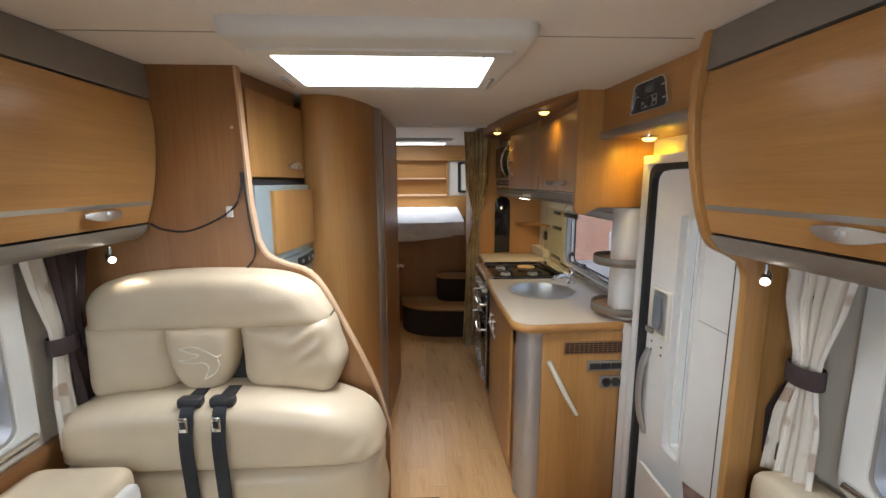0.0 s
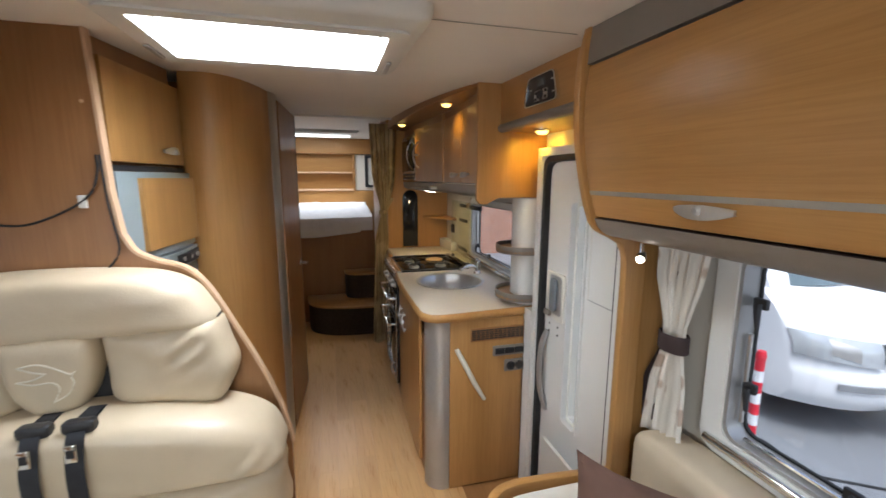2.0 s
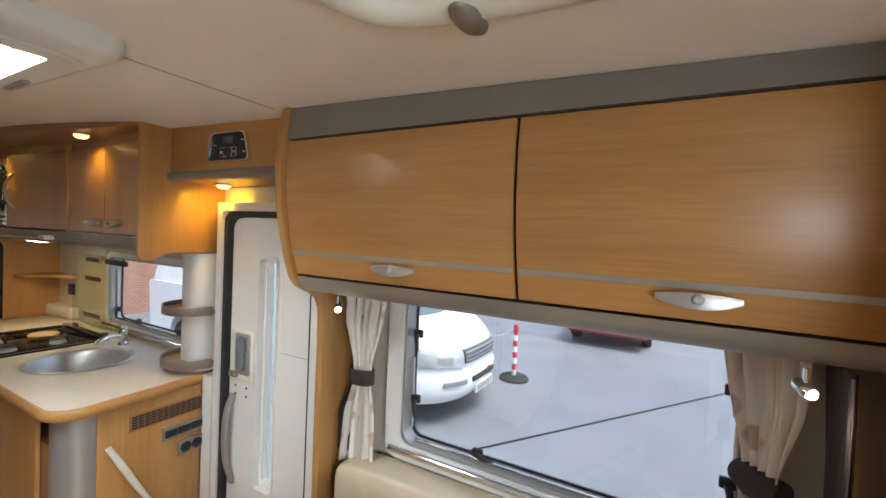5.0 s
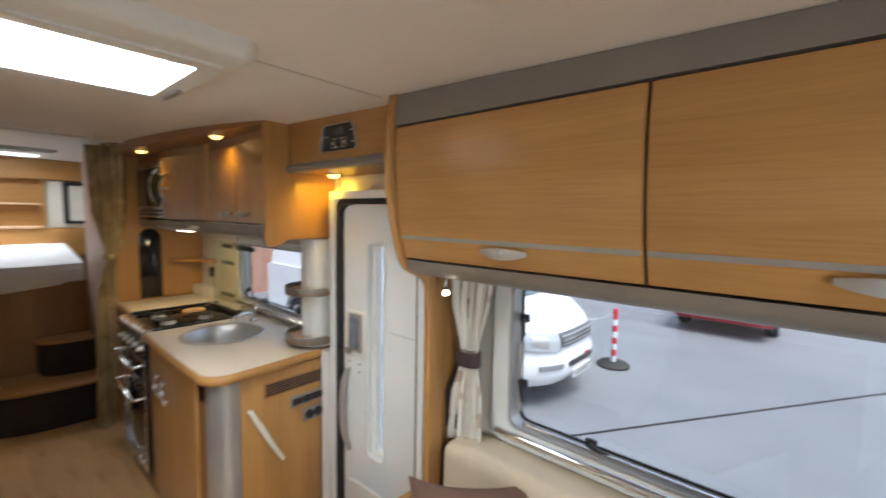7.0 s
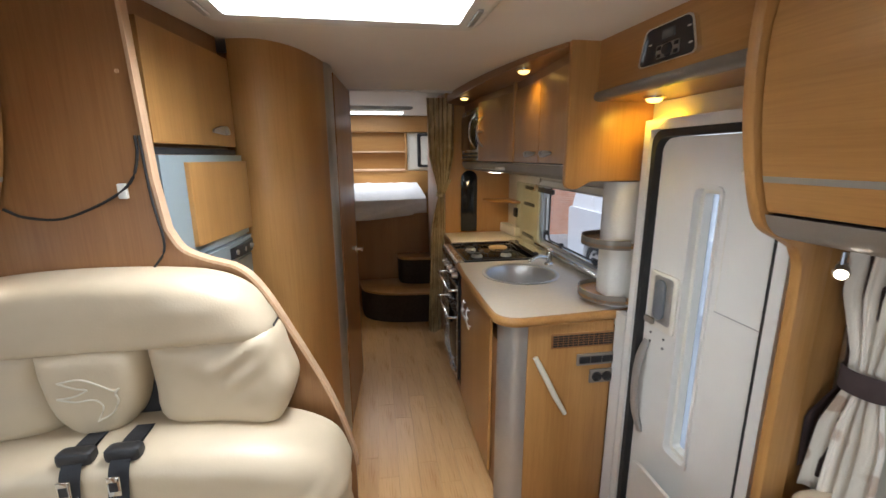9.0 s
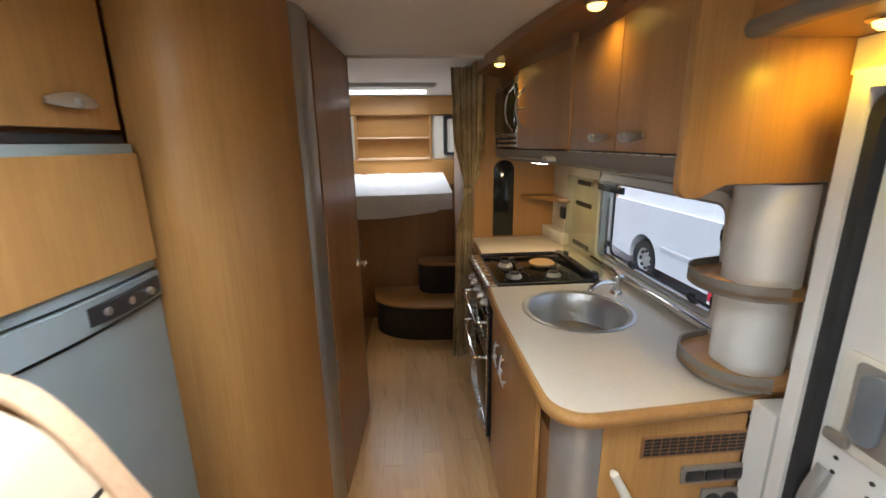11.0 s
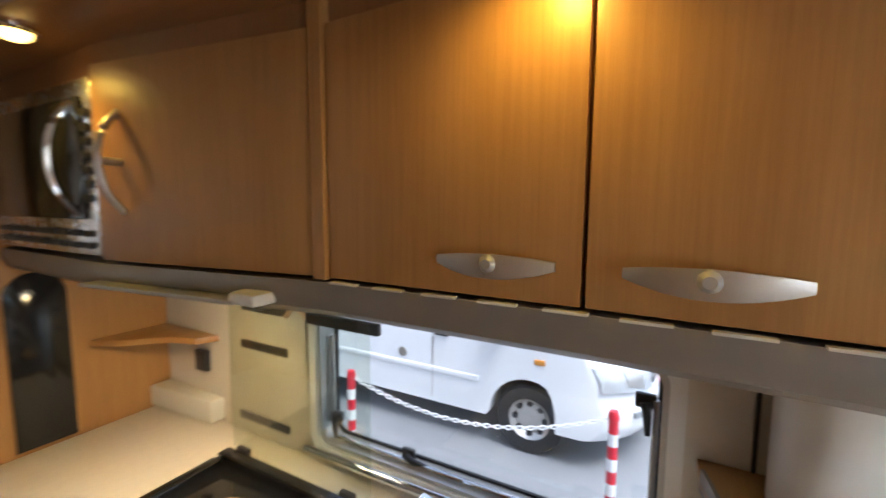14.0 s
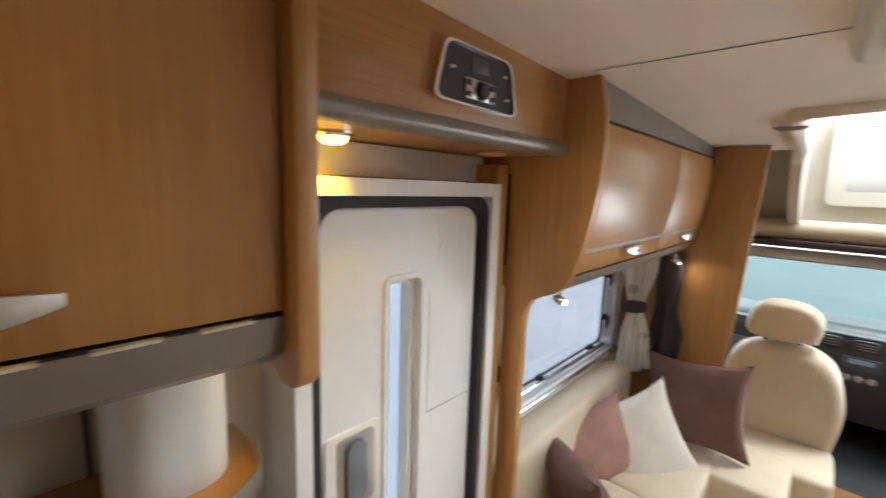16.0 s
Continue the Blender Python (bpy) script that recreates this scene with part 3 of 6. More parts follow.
# towel rail on the end panel
rail = thing("towel_rail", (1.08, 2.04, 0.6), "slanting white towel rail on the kitchen end panel", "towel rail")
part("bar", tube([(1.012, 2.030, 0.745), (1.05, 2.022, 0.67), (1.10, 2.022, 0.57), (1.155, 2.030, 0.475)], [0.011, 0.013, 0.012, 0.009], 10), cream_plastic, rail)
for x, z in ((1.018, 0.733), (1.148, 0.488)):
    part("bracket", tube([(x, 2.03, z), (x, 2.051, z)], 0.008, 8), cream_plastic, rail)

WT = [(1.497, 2.085), (1.38, 2.064), (1.15, 2.047), (0.965, 2.036)] + [(0.945 + 0.085 * math.cos(radians(a)), 2.121 + 0.085 * math.sin(radians(a))) for a in range(270, 175, -12)] + smooth_line([(0.858, 2.20), (0.857, 2.45), (0.861, 2.70), (0.876, 2.938)], 4)
HOLE_C, HOLE_R = (1.155, 2.648), 0.185


wt = thing("worktop", (1.15, 2.5, 0.89), "cream laminate worktop with rounded beech edging", "worktop")
WTO = WT + [(1.497, 2.938)]
fine = []
for i in range(len(WTO)):
    p, q = WTO[i], WTO[(i + 1) % len(WTO)]
    k = max(1, int(math.dist(p, q) / 0.05))
    fine += [(p[0] + (q[0] - p[0]) * j / k, p[1] + (q[1] - p[1]) * j / k) for j in range(k)]


def outset(line, d):
    res = []
    for i, p in enumerate(line):
        a, b = line[max(0, i - 1)], line[min(len(line) - 1, i + 1)]
        v = Vector((b[0] - a[0], b[1] - a[1])).normalized()
        res.append((p[0] + v.y * d, p[1] - v.x * d))
    return res


bm = mesh()
rimv = [(HOLE_C[0] + HOLE_R * math.cos(2 * math.pi * k / 40), HOLE_C[1] + HOLE_R * math.sin(2 * math.pi * k / 40)) for k in range(40)]
for zz, flip in ((0.92, 0),):
    o_v = [bm.verts.new((x, y, zz)) for x, y in fine]
    i_v = [bm.verts.new((x, y, zz)) for x, y in rimv]
    es = [bm.edges.new((o_v[i], o_v[(i + 1) % len(o_v)])) for i in range(len(o_v))] + [bm.edges.new((i_v[i], i_v[(i + 1) % 40])) for i in range(40)]
    bmesh.ops.triangle_fill(bm, edges=es, use_beauty=True)
ext = bmesh.ops.extrude_face_region(bm, geom=list(bm.faces))
bmesh.ops.translate(bm, vec=(0, 0, -0.034), verts=[v for v in ext["geom"] if isinstance(v, bmesh.types.BMVert)])
part("top", bm, worktop_mat, wt)
edge_line = [p for p in WT]
bm = mesh()
prof = [(0.001, 0.921), (0.010, 0.920), (0.016, 0.912), (0.018, 0.902), (0.016, 0.890), (0.010, 0.883), (0.001, 0.882)]
rows = []
for dd, zz in prof:
    rows.append([bm.verts.new((x, y, zz)) for x, y in outset(edge_line, -dd)])
for p, q in zip(rows, rows[1:] + rows[:1]):
    for i in range(len(p) - 1):
        bm.faces.new((p[i], p[i + 1], q[i + 1], q[i]))
part("edging", bm, wood_y, wt, "rounded beech edging")
part("top_beyond_hob", prism([(0.935, 3.462), (0.948, 3.945), (1.497, 3.945), (1.497, 3.462)], "z", 0.886, 0.9202, bevel=0.003), worktop_mat, wt)
part("edging", prism([(0.917, 3.462), (0.930, 3.947), (0.9335, 3.947), (0.9205, 3.462)], "z", 0.882, 0.921, bevel=0.001), wood_y, wt)
part("upstand", box(1.385, 1.497, 2.94, 3.462, 0.886, 0.9195, 0.001), worktop_mat, wt)
base2 = thing("kitchen_unit", (1.2, 3.7, 0), "narrow beech kitchen unit beyond the cooker", "kitchen unit")
part("carcass", prism([(0.945, 3.47), (0.955, 3.943), (1.49, 3.943), (1.49, 3.47)], "z", 0.003, 0.884), wood_dark_z, base2)
handle_bow((0.947, 3.52, 0.80), 0.09, (0, 1, 0), (-1, 0, 0), base2)

# sink
sink = thing("sink", (1.155, 2.648, 0.77), "round brushed steel sink bowl with a waste", "sink")
part("bowl", lathe([(0.207, 0.9205), (0.209, 0.924), (0.203, 0.9265), (0.192, 0.924), (0.188, 0.921), (0.183, 0.915), (0.176, 0.85), (0.166, 0.80), (0.14, 0.787), (0.03, 0.782), (0.0, 0.782), (0.0, 0.779), (0.14, 0.783), (0.17, 0.797), (0.180, 0.85), (0.184, 0.885)], (1.155, 2.648, 0), "z", 56), sink_steel, sink)
part("waste", lathe([(0.0, 0.789), (0.028, 0.789), (0.032, 0.784), (0.0, 0.783)], (1.195, 2.62, 0), "z", 20), chrome, sink)
tap = thing("tap", (1.385, 2.80, 0.92), "chrome mixer tap with a flat lever beside the sink", "tap")
part("body", lathe([(0.0, 0.9202), (0.026, 0.9202), (0.025, 0.930), (0.018, 0.938), (0.017, 0.985), (0.019, 1.0), (0.014, 1.012), (0.0, 1.014)], (1.385, 2.80, 0), "z", 20), chrome, tap)
part("spout", tube(smooth_line([(1.385, 2.80, 0.955), (1.350, 2.79, 0.972), (1.300, 2.775, 0.975), (1.262, 2.765, 0.962), (1.255, 2.763, 0.950)], 4), [0.012] * 17, 10), chrome, tap)
part("lever", prism([(1.375, 2.815), (1.398, 2.812), (1.372, 2.720), (1.360, 2.716), (1.352, 2.722)], "z", 1.012, 1.022, bevel=0.003), chrome, tap)

# cooker
ck = thing("cooker", (1.1, 3.2, 0), "black glass gas cooker with steel trim, grill and oven", "cooker")
part("hob", box(0.905, 1.383, 2.945, 3.455, 0.885, 0.924, 0.003), black_glass, ck)
part("front_trim", prism(smooth_line([(0.855, 0.868), (0.850, 0.895), (0.865, 0.925), (0.905, 0.929)], 4) + [(0.905, 0.868)], "y", 2.942, 3.46), steel, ck, "rounded steel front trim")
part("hob_rim", ring([(0.906, 2.946), (1.383, 2.946), (1.383, 3.454), (0.906, 3.454)], [(0.918, 2.958), (1.371, 2.958), (1.371, 3.442), (0.918, 3.442)], "z", 0.9245, 0.929), black_plastic, ck)
part("back_ridge", box(1.345, 1.383, 2.95, 3.45, 0.9245, 0.945, 0.006), black_glass, ck)
part("side_ridge", box(0.92, 1.34, 3.415, 3.45, 0.9245, 0.940, 0.006), black_glass, ck)
for x, y in ((1.01, 3.05), (1.20, 3.05), (1.01, 3.235)):
    bnr = part("burner", lathe([(0.0, 0.945), (0.024, 0.945), (0.030, 0.94), (0.030, 0.936), (0.036, 0.933), (0.036, 0.9242), (0.0, 0.9242)], (x, y, 0), "z", 20), satin, ck)
    part("burner_cap", lathe([(0.0, 0.951), (0.024, 0.950), (0.027, 0.946), (0.0, 0.945)], (x, y, 0), "z", 20), black_plastic, bnr)
hot = part("hot_plate", lathe([(0.0, 0.952), (0.058, 0.951), (0.065, 0.946), (0.060, 0.936), (0.045, 0.9245), (0.0, 0.9245)], (1.195, 3.215, 0), "z", 28), plain("tan_hot_plate", (0.42, 0.27, 0.11), 0.55), ck, "tan round hot plate")
for y in (3.05, 3.235):
    for x in (1.01, 1.20):
        for a in range(4):
            if (x, y) == (1.20, 3.235):
                continue
            t = radians(45 + 90 * a)
            part("pan_support", tube([(x + 0.022 * math.cos(t), y + 0.022 * math.sin(t), 0.958), (x + 0.075 * math.cos(t), y + 0.075 * math.sin(t), 0.955), (x + 0.085 * math.cos(t), y + 0.085 * math.sin(t), 0.925)], 0.0035, 6), black_plastic, ck)
part("body", box(0.885, 1.38, 2.945, 3.455, 0.10, 0.884), black_plastic, ck)
part("control_panel", box(0.872, 0.888, 2.95, 3.45, 0.775, 0.866, 0.003), black_glass, ck)
for k in range(5):
    part("control_knob", lathe([(0.0, -0.034), (0.013, -0.033), (0.016, -0.010), (0.021, -0.004), (0.021, 0.0), (0.0, 0.0)], (0.872, 3.0 + k * 0.095, 0.825), "x", 16), satin, ck)
for z0, z1, lab in ((0.60, 0.77, "grill_door"), (0.13, 0.59, "oven_door")):
    dr = part(lab, box(0.868, 0.886, 2.952, 3.448, z0, z1, 0.004), black_glass, ck, "dark glass door with steel frame")
    part("steel_frame", ring([(2.951, z0), (3.449, z0), (3.449, z1), (2.951, z1)], [(2.962, z0 + 0.04), (3.438, z0 + 0.04), (3.438, z1 - 0.03), (2.962, z1 - 0.03)], "x", 0.862, 0.8675), steel, dr)
    zh = z1 - 0.035
    part("door_handle", tube([(0.866, 2.975, zh), (0.825, 2.975, zh), (0.815, 2.98, zh), (0.815, 3.42, zh), (0.825, 3.425, zh), (0.866, 3.425, zh)], 0.008, 8), chrome, dr)
part("plinth", box(0.90, 1.37, 2.95, 3.45, 0.003, 0.10), wood_dark_z, ck)
dw_h = handle_bow((0.862, 3.03, 0.085 + 0.13), 0.10, (0, 0, 1), (-1, 0, 0), ck)
# glass lid of the hob, folded up, and the wall slots behind it
lid = thing("hob_lid", (1.40, 3.2, 0.95), "clear glass hob lid folded up against the wall", "hob lid")
part("pane", prism(rounded(2.955, 3.445, 0.930, 1.372, 0.02), "x", 1.394, 1.400), glass("clear_lid_glass", (0.90, 0.93, 0.89), 0.07), lid).visible_shadow = False
for y in (3.0, 3.38):
    part("hinge", box(1.386, 1.402, y, y + 0.045, 0.9255, 0.948, 0.004), black_plastic, lid)
slots = thing("wall_vent", (1.49, 3.43, 0.96), "cream wall panel with dark vent slots behind the hob", "vent")
part("panel", prism([(3.23, 0.922), (3.60, 0.922), (3.56, 1.40), (3.25, 1.40)], "x", 1.484, 1.497, bevel=0.003), plain("buff_panel", (0.50, 0.445, 0.345), 0.4), slots)
for z in (0.965, 1.195, 1.312):
    part("slot", box(1.478, 1.485, 3.315, 3.535 - (z - 0.95) * 0.08, z, z + 0.026, 0.003), black_plastic, slots)
part("rail", box(1.466, 1.484, 2.985, 3.225, 1.312, 1.342, 0.004), black_plastic, slots)
part("hook", tube(smooth_line([(1.475, 3.31, 1.318), (1.470, 3.28, 1.345), (1.468, 3.255, 1.350), (1.472, 3.225, 1.325)], 4), 0.007, 8), wood_pale, slots)

# end panel beyond the kitchen with dark oval insert and a corner shelf
ins = thing("dark_glass_insert", (1.155, 3.945, 0.94), "dark smoked glass insert with a rounded top in the panel", "glass panel")
part("pane", prism([(1.085, 0.93), (1.222, 0.93), (1.222, 1.36)] + [(1.1535 + 0.0685 * math.cos(radians(a)), 1.37 + 0.065 * math.sin(radians(a))) for a in range(10, 180, 20)] + [(1.085, 1.36)], "y", 3.941, 3.950, bevel=0.002), black_glass, ins)
sh = thing("corner_shelf", (1.4, 3.85, 1.2), "beech corner shelf with a curved front over the worktop", "shelf")
part("board", prism([(1.497, 3.65), (1.497, 3.948), (1.27, 3.948)] + smooth_line([(1.27, 3.94), (1.32, 3.86), (1.40, 3.78), (1.44, 3.68)], 4), "z", 1.185, 1.205, bevel=0.003), wood_x, sh)
part("socket", box(1.478, 1.497, 3.70, 3.76, 1.075, 1.145, 0.004), black_plastic, sh)
part("ledge", prism([(1.497, 3.64), (1.497, 3.948), (1.43, 3.948), (1.45, 3.64)], "z", 0.922, 1.0, bevel=0.01), cream_plastic, sh)

# shelves column at the end of the worktop
col = thing("spice_shelf", (1.43, 2.17, 0.92), "white shelf column with two rimmed beech trays", "shelf")
part("column", prism(rounded(1.345, 1.495, 2.075, 2.235, 0.06, 7), "z", 0.921, 1.444), white_plastic, col)
for z in (0.950, 1.182):
    tray = [(1.497, 2.32), (1.43, 2.32)] + smooth_line([(1.43, 2.32), (1.33, 2.29), (1.275, 2.22), (1.268, 2.13), (1.31, 2.06), (1.39, 2.03)], 5) + [(1.497, 2.03)]
    part("tray", prism(tray, "z", z, z + 0.012), wood_x, col)
    bm = shell(tray[1:-1], 0.006, "z", z - 0.006, z + 0.032)
    part("tray_rim", bm, grey_trim, col, "grey upstand rim")

solo("trim_wall_groove", box(1.494, 1.4985, 2.238, 2.244, 0.922, 1.444), rubber, "dark joint between cream wall panels", "trim", kind="structure")

# upper cupboards
up = thing("upper_kitchen_cupboard", (1.3, 2.8, 1.42), "beech kitchen wall cupboards with curved cornice and grey pelmet", "cupboard")
DOORLINE = [(1.137, 2.095), (1.158, 2.465), (1.163, 2.845)]
part("carcass", prism([(1.152, 2.10), (1.175, 2.465), (1.18, 2.85), (1.105, 3.385), (1.115, 3.95), (1.495, 3.95), (1.495, 2.10)], "z", 1.525, 1.965), wood_dark_z, up)
for a, b in ((DOORLINE[0], DOORLINE[1]), (DOORLINE[1], DOORLINE[2])):
    va, vb = Vector(a), Vector(b)
    dd = (vb - va).normalized()
    va, vb = va + dd * 0.003, vb - dd * 0.003
    nn = Vector((dd.y, -dd.x)) * 0.016
    dr = part("cupboard_door", prism([tuple(va), tuple(vb), tuple(vb + nn), tuple(va + nn)], "z", 1.515, 1.892, bevel=0.002), wood_z, up)
    mid = va.lerp(vb, 0.69 if a == DOORLINE[0] else 0.27)
    handle_bow((mid.x, mid.y, 1.560), 0.150, (dd.x, dd.y, 0), (-dd.y, dd.x, 0), dr)
va, vb = Vector((1.163, 2.875)), Vector((1.088, 3.375))
dd = (vb - va).normalized()
nn = Vector((dd.y, -dd.x)) * 0.016
dr = part("cupboard_door", prism([tuple(va), tuple(vb), tuple(vb + nn), tuple(va + nn)], "z", 1.515, 1.892, bevel=0.002), wood_z, up)
arc_h = part("handle", tube(smooth_line([(1.101, 3.305, 1.610), (1.072, 3.298, 1.645), (1.058, 3.296, 1.705), (1.072, 3.298, 1.765), (1.101, 3.305, 1.800)], 5), 0.008, 10, flat=0.8), satin, dr, "satin metal arched handle")
part("push_button", tube([(1.100, 3.305, 1.705), (1.062, 3.297, 1.705)], 0.008, 10), satin, arc_h)
part("post", prism([(1.158, 2.848), (1.175, 2.846), (1.176, 2.874), (1.158, 2.873)], "z", 1.512, 1.94), wood_z, up)
part("end_panel", prism([(1.112, 1.965), (1.112, 1.45)] + [(1.142 - 0.03 * math.cos(radians(a)), 1.45 - 0.03 * math.sin(radians(a))) for a in range(15, 90, 15)] + [(1.16, 1.42), (1.22, 1.45), (1.497, 1.45), (1.497, 1.965)], "y", 2.066, 2.094, bevel=0.004), wood_z, up)
PELM = [(1.140, 2.097), (1.157, 2.465), (1.160, 2.85), (1.088, 3.385), (1.098, 3.95)]
bm = mesh()
prof = [(0.0, 1.508), (-0.003, 1.488), (0.005, 1.462), (0.024, 1.449), (0.05, 1.445), (0.33, 1.445), (0.33, 1.508)]
rows = [[bm.verts.new((x + dx, y, z)) for x, y in PELM] for dx, z in prof]
for p, q in zip(rows, rows[1:] + rows[:1]):
    for i in range(len(p) - 1):
        bm.faces.new((p[i], p[i + 1], q[i + 1], q[i]))
for i in (0, -1):
    bm.faces.new([r[i] for r in rows])
part("pelmet", bm, grey_trim, up, "satin grey pelmet")
for k in range(9):
    y = 2.13 + k * 0.082
    x = float(np.interp(y, [2.097, 2.465, 2.85], [1.140, 1.157, 1.160]))
    part("hinge_strip", box(x - 0.0055, x + 0.004, y, y + 0.05, 1.5075, 1.5105), cream_plastic, up)
CORN = smooth_line([(1.108, 2.097), (1.045, 2.39), (0.985, 2.90), (0.955, 3.50), (0.945, 3.80)], 6)
part("cornice", prism(CORN + [(1.12, 3.945), (1.49, 3.945), (1.49, 2.097)], "z", 1.937, 1.999, bevel=0.004), wood_dark_y, up, "curved beech cornice")
mw = thing("microwave", (1.1, 3.64, 1.52), "steel built-in microwave with a dark door and arched handle", "microwave")
part("body", box(1.092, 1.40, 3.392, 3.945, 1.52, 1.875, 0.004), steel, mw)
part("door_glass", box(1.083, 1.094, 3.428, 3.93, 1.595, 1.84, 0.004), black_glass, mw)
part("door_handle", tube(smooth_line([(1.085, 3.452, 1.605), (1.055, 3.457, 1.65), (1.045, 3.460, 1.715), (1.055, 3.457, 1.78), (1.085, 3.452, 1.830)], 4), 0.008, 8), chrome, mw)
for k in range(7):
    part("button", box(1.084, 1.093, 3.398, 3.420, 1.63 + k * 0.028, 1.645 + k * 0.028, 0.002), black_plastic, mw)
for r in range(2):
    for k in range(9):
        part("vent_slot", box(1.086, 1.0935, 3.41 + k * 0.057, 3.445 + k * 0.057, 1.535 + r * 0.025, 1.547 + r * 0.025), black_plastic, mw)
hood = thing("extractor_hood", (1.25, 3.2, 1.40), "slim white cooker hood under the cupboards", "cooker hood")
part("slab", prism([(1.105, 3.0), (1.055, 3.40), (1.12, 3.40), (1.17, 3.0)], "z", 1.464, 1.472, bevel=0.002), grey_silver, hood)
part("lamp_cover", box(1.105, 1.16, 2.95, 3.015, 1.464, 1.486, 0.008), white_plastic, hood)

part("hood_lens", box(1.17, 1.24, 3.20, 3.40, 1.4405, 1.4445, 0.001), glow_white, hood, "lit lens")
spot("hood_light", (1.21, 3.34, 1.432), (1.21, 3.5, 0.9), 3.4, (1.0, 0.66, 0.24), 160, 0.9)


def puck(name, c, r, glow, watts, color, label, angle=130, aim=(0, 0, -1)):
    """A small recessed ceiling lamp: ring, ribbed lens, and the light it gives."""
    t = thing(name, c, label, "lamp", "recessed lamps")
    part("rim", lathe([(r * 0.75, 0.0), (r, 0.0), (r, -0.006), (r * 0.85, -0.010), (r * 0.75, -0.008)], c, "z", 24), chrome, t)
    bm = mesh()
    rr = []
    for zz, k in ((-0.002, 1.0), (-0.016, 0.92), (-0.022, 0.6), (-0.024, 0.0)):
        rr.append((r * 0.74 * k, zz))
    part("lens", lathe(rr, c, "z", 24), glow, t, "glowing lens")
    spot("lamp_light", (c[0] + aim[0] * 0.03, c[1] + aim[1] * 0.03, c[2] - 0.032), (c[0] + aim[0], c[1] + aim[1], c[2] + aim[2]), watts, color, angle, 0.9)
    return t


puck("recessed_lamp", (1.085, 2.50, 1.936), 0.036, glow_amber, 1.1, AMBER, "lit amber recessed lamp under the kitchen cornice", 155, (0.12, 0.1, -1))
puck("recessed_lamp", (1.000, 3.42, 1.936), 0.036, glow_amber, 1.4, AMBER, "lit amber recessed lamp under the kitchen cornice", 155, (0.12, 0.1, -1))

# ---- entrance ----
hdr = thing("entrance_header", (1.3, 1.7, 1.75), "beech header over the entrance with grey edge", "panel", kind="structure")
part("fascia", box(1.218, 1.24, 1.318, 2.064, 1.765, 1.96, 0.003), wood_y, hdr)
part("soffit", box(1.225, 1.497, 1.318, 2.064, 1.745, 1.765), wood_y, hdr)
part("edge_strip", prism(smooth_line([(1.212, 1.775), (1.205, 1.76), (1.212, 1.745), (1.232, 1.741)], 4) + [(1.24, 1.75), (1.218, 1.775)], "y", 1.318, 2.064), grey_trim, hdr, "satin grey rounded edge")
ctl = thing("control_panel", (1.215, 1.68, 1.85), "black control panel with display and silver rim", "control panel")
OUT = [(1.805, 1.802), (1.556, 1.799), (1.585, 1.902), (1.778, 1.904)]


def roundpoly(pts, r, n=4):
    out = []
    m = len(pts)
    for i in range(m):
        p, a, b = Vector(pts[i]), Vector(pts[i - 1]), Vector(pts[(i + 1) % m])
        u, v = p + (a - p).normalized() * r, p + (b - p).normalized() * r
        for k in range(n + 1):
            t = k / n
            out.append(tuple(u * (1 - t) ** 2 + p * 2 * t * (1 - t) + v * t * t))
    return out


o = roundpoly(OUT, 0.022)
c0 = Vector((1.68, 1.852))
i_ = [tuple(c0 + (Vector(p) - c0) * 0.93) for p in o]
part("rim", ring(o, i_, "x", 1.203, 1.217), chrome, ctl, "silver rim")
part("face", prism(i_, "x", 1.208, 1.2165), black_plastic, ctl)
part("display", box(1.2055, 1.209, 1.655, 1.705, 1.862, 1.888, 0.001), plain("grey_lcd", (0.10, 0.11, 0.11), 0.2), ctl)
part("dial", lathe([(0.0, -0.014), (0.013, -0.013), (0.015, -0.004), (0.019, -0.002), (0.019, 0.0), (0.0, 0.0)], (1.208, 1.675, 1.832), "x", 20), black_plastic, ctl)
part("dial_plate", box(1.2055, 1.2085, 1.632, 1.722, 1.815, 1.850, 0.004), satin, ctl)
for y in (1.712, 1.642):
    for z in (1.842, 1.822):
        part("button", box(1.203, 1.206, y - 0.008, y + 0.008, z - 0.005, z + 0.005, 0.002), black_plastic, ctl)
for y, z in ((1.755, 1.86), (1.60, 1.872), (1.59, 1.83)):
    part("indicator", box(1.205, 1.2085, y - 0.005, y + 0.005, z - 0.002, z + 0.002), white_plastic, ctl)
puck("recessed_lamp", (1.34, 1.905, 1.744), 0.036, glow_amber, 2.4, (1.0, 0.60, 0.03), "lit amber recessed lamp over the entrance", 168, (0.25, 0.35, -0.8))
pk = thing("recessed_lamp", (1.33, 1.47, 1.744), "unlit recessed lamp over the entrance", "lamp", "recessed lamps")
part("rim", lathe([(0.0, -0.010), (0.026, -0.010), (0.034, -0.006), (0.034, 0.0), (0.0, 0.0)], (1.33, 1.47, 1.744), "z", 22), wood_pale, pk)

dr = thing("door_entrance", (1.42, 1.67, -0.3), "white moulded entrance door with a tall narrow window, shut", "door", kind="structure")
part("door_frame", ring([(1.972, -0.28), (1.372, -0.28), (1.372, 1.668), (1.972, 1.668)], [(1.938, -0.26), (1.406, -0.26), (1.406, 1.634), (1.938, 1.634)], "x", 1.362, 1.499), white_plastic, dr, "white aluminium frame")
so = rounded(1.406, 1.938, -0.26, 1.634, 0.05)
si = rounded(1.424, 1.915, -0.245, 1.610, 0.048)
part("seal", ring(so, si, "x", 1.372, 1.42), rubber, dr, "black rubber seal")
go, gi = rounded(1.620, 1.745, 0.49, 1.458, 0.025), rounded(1.646, 1.718, 0.52, 1.432, 0.012)
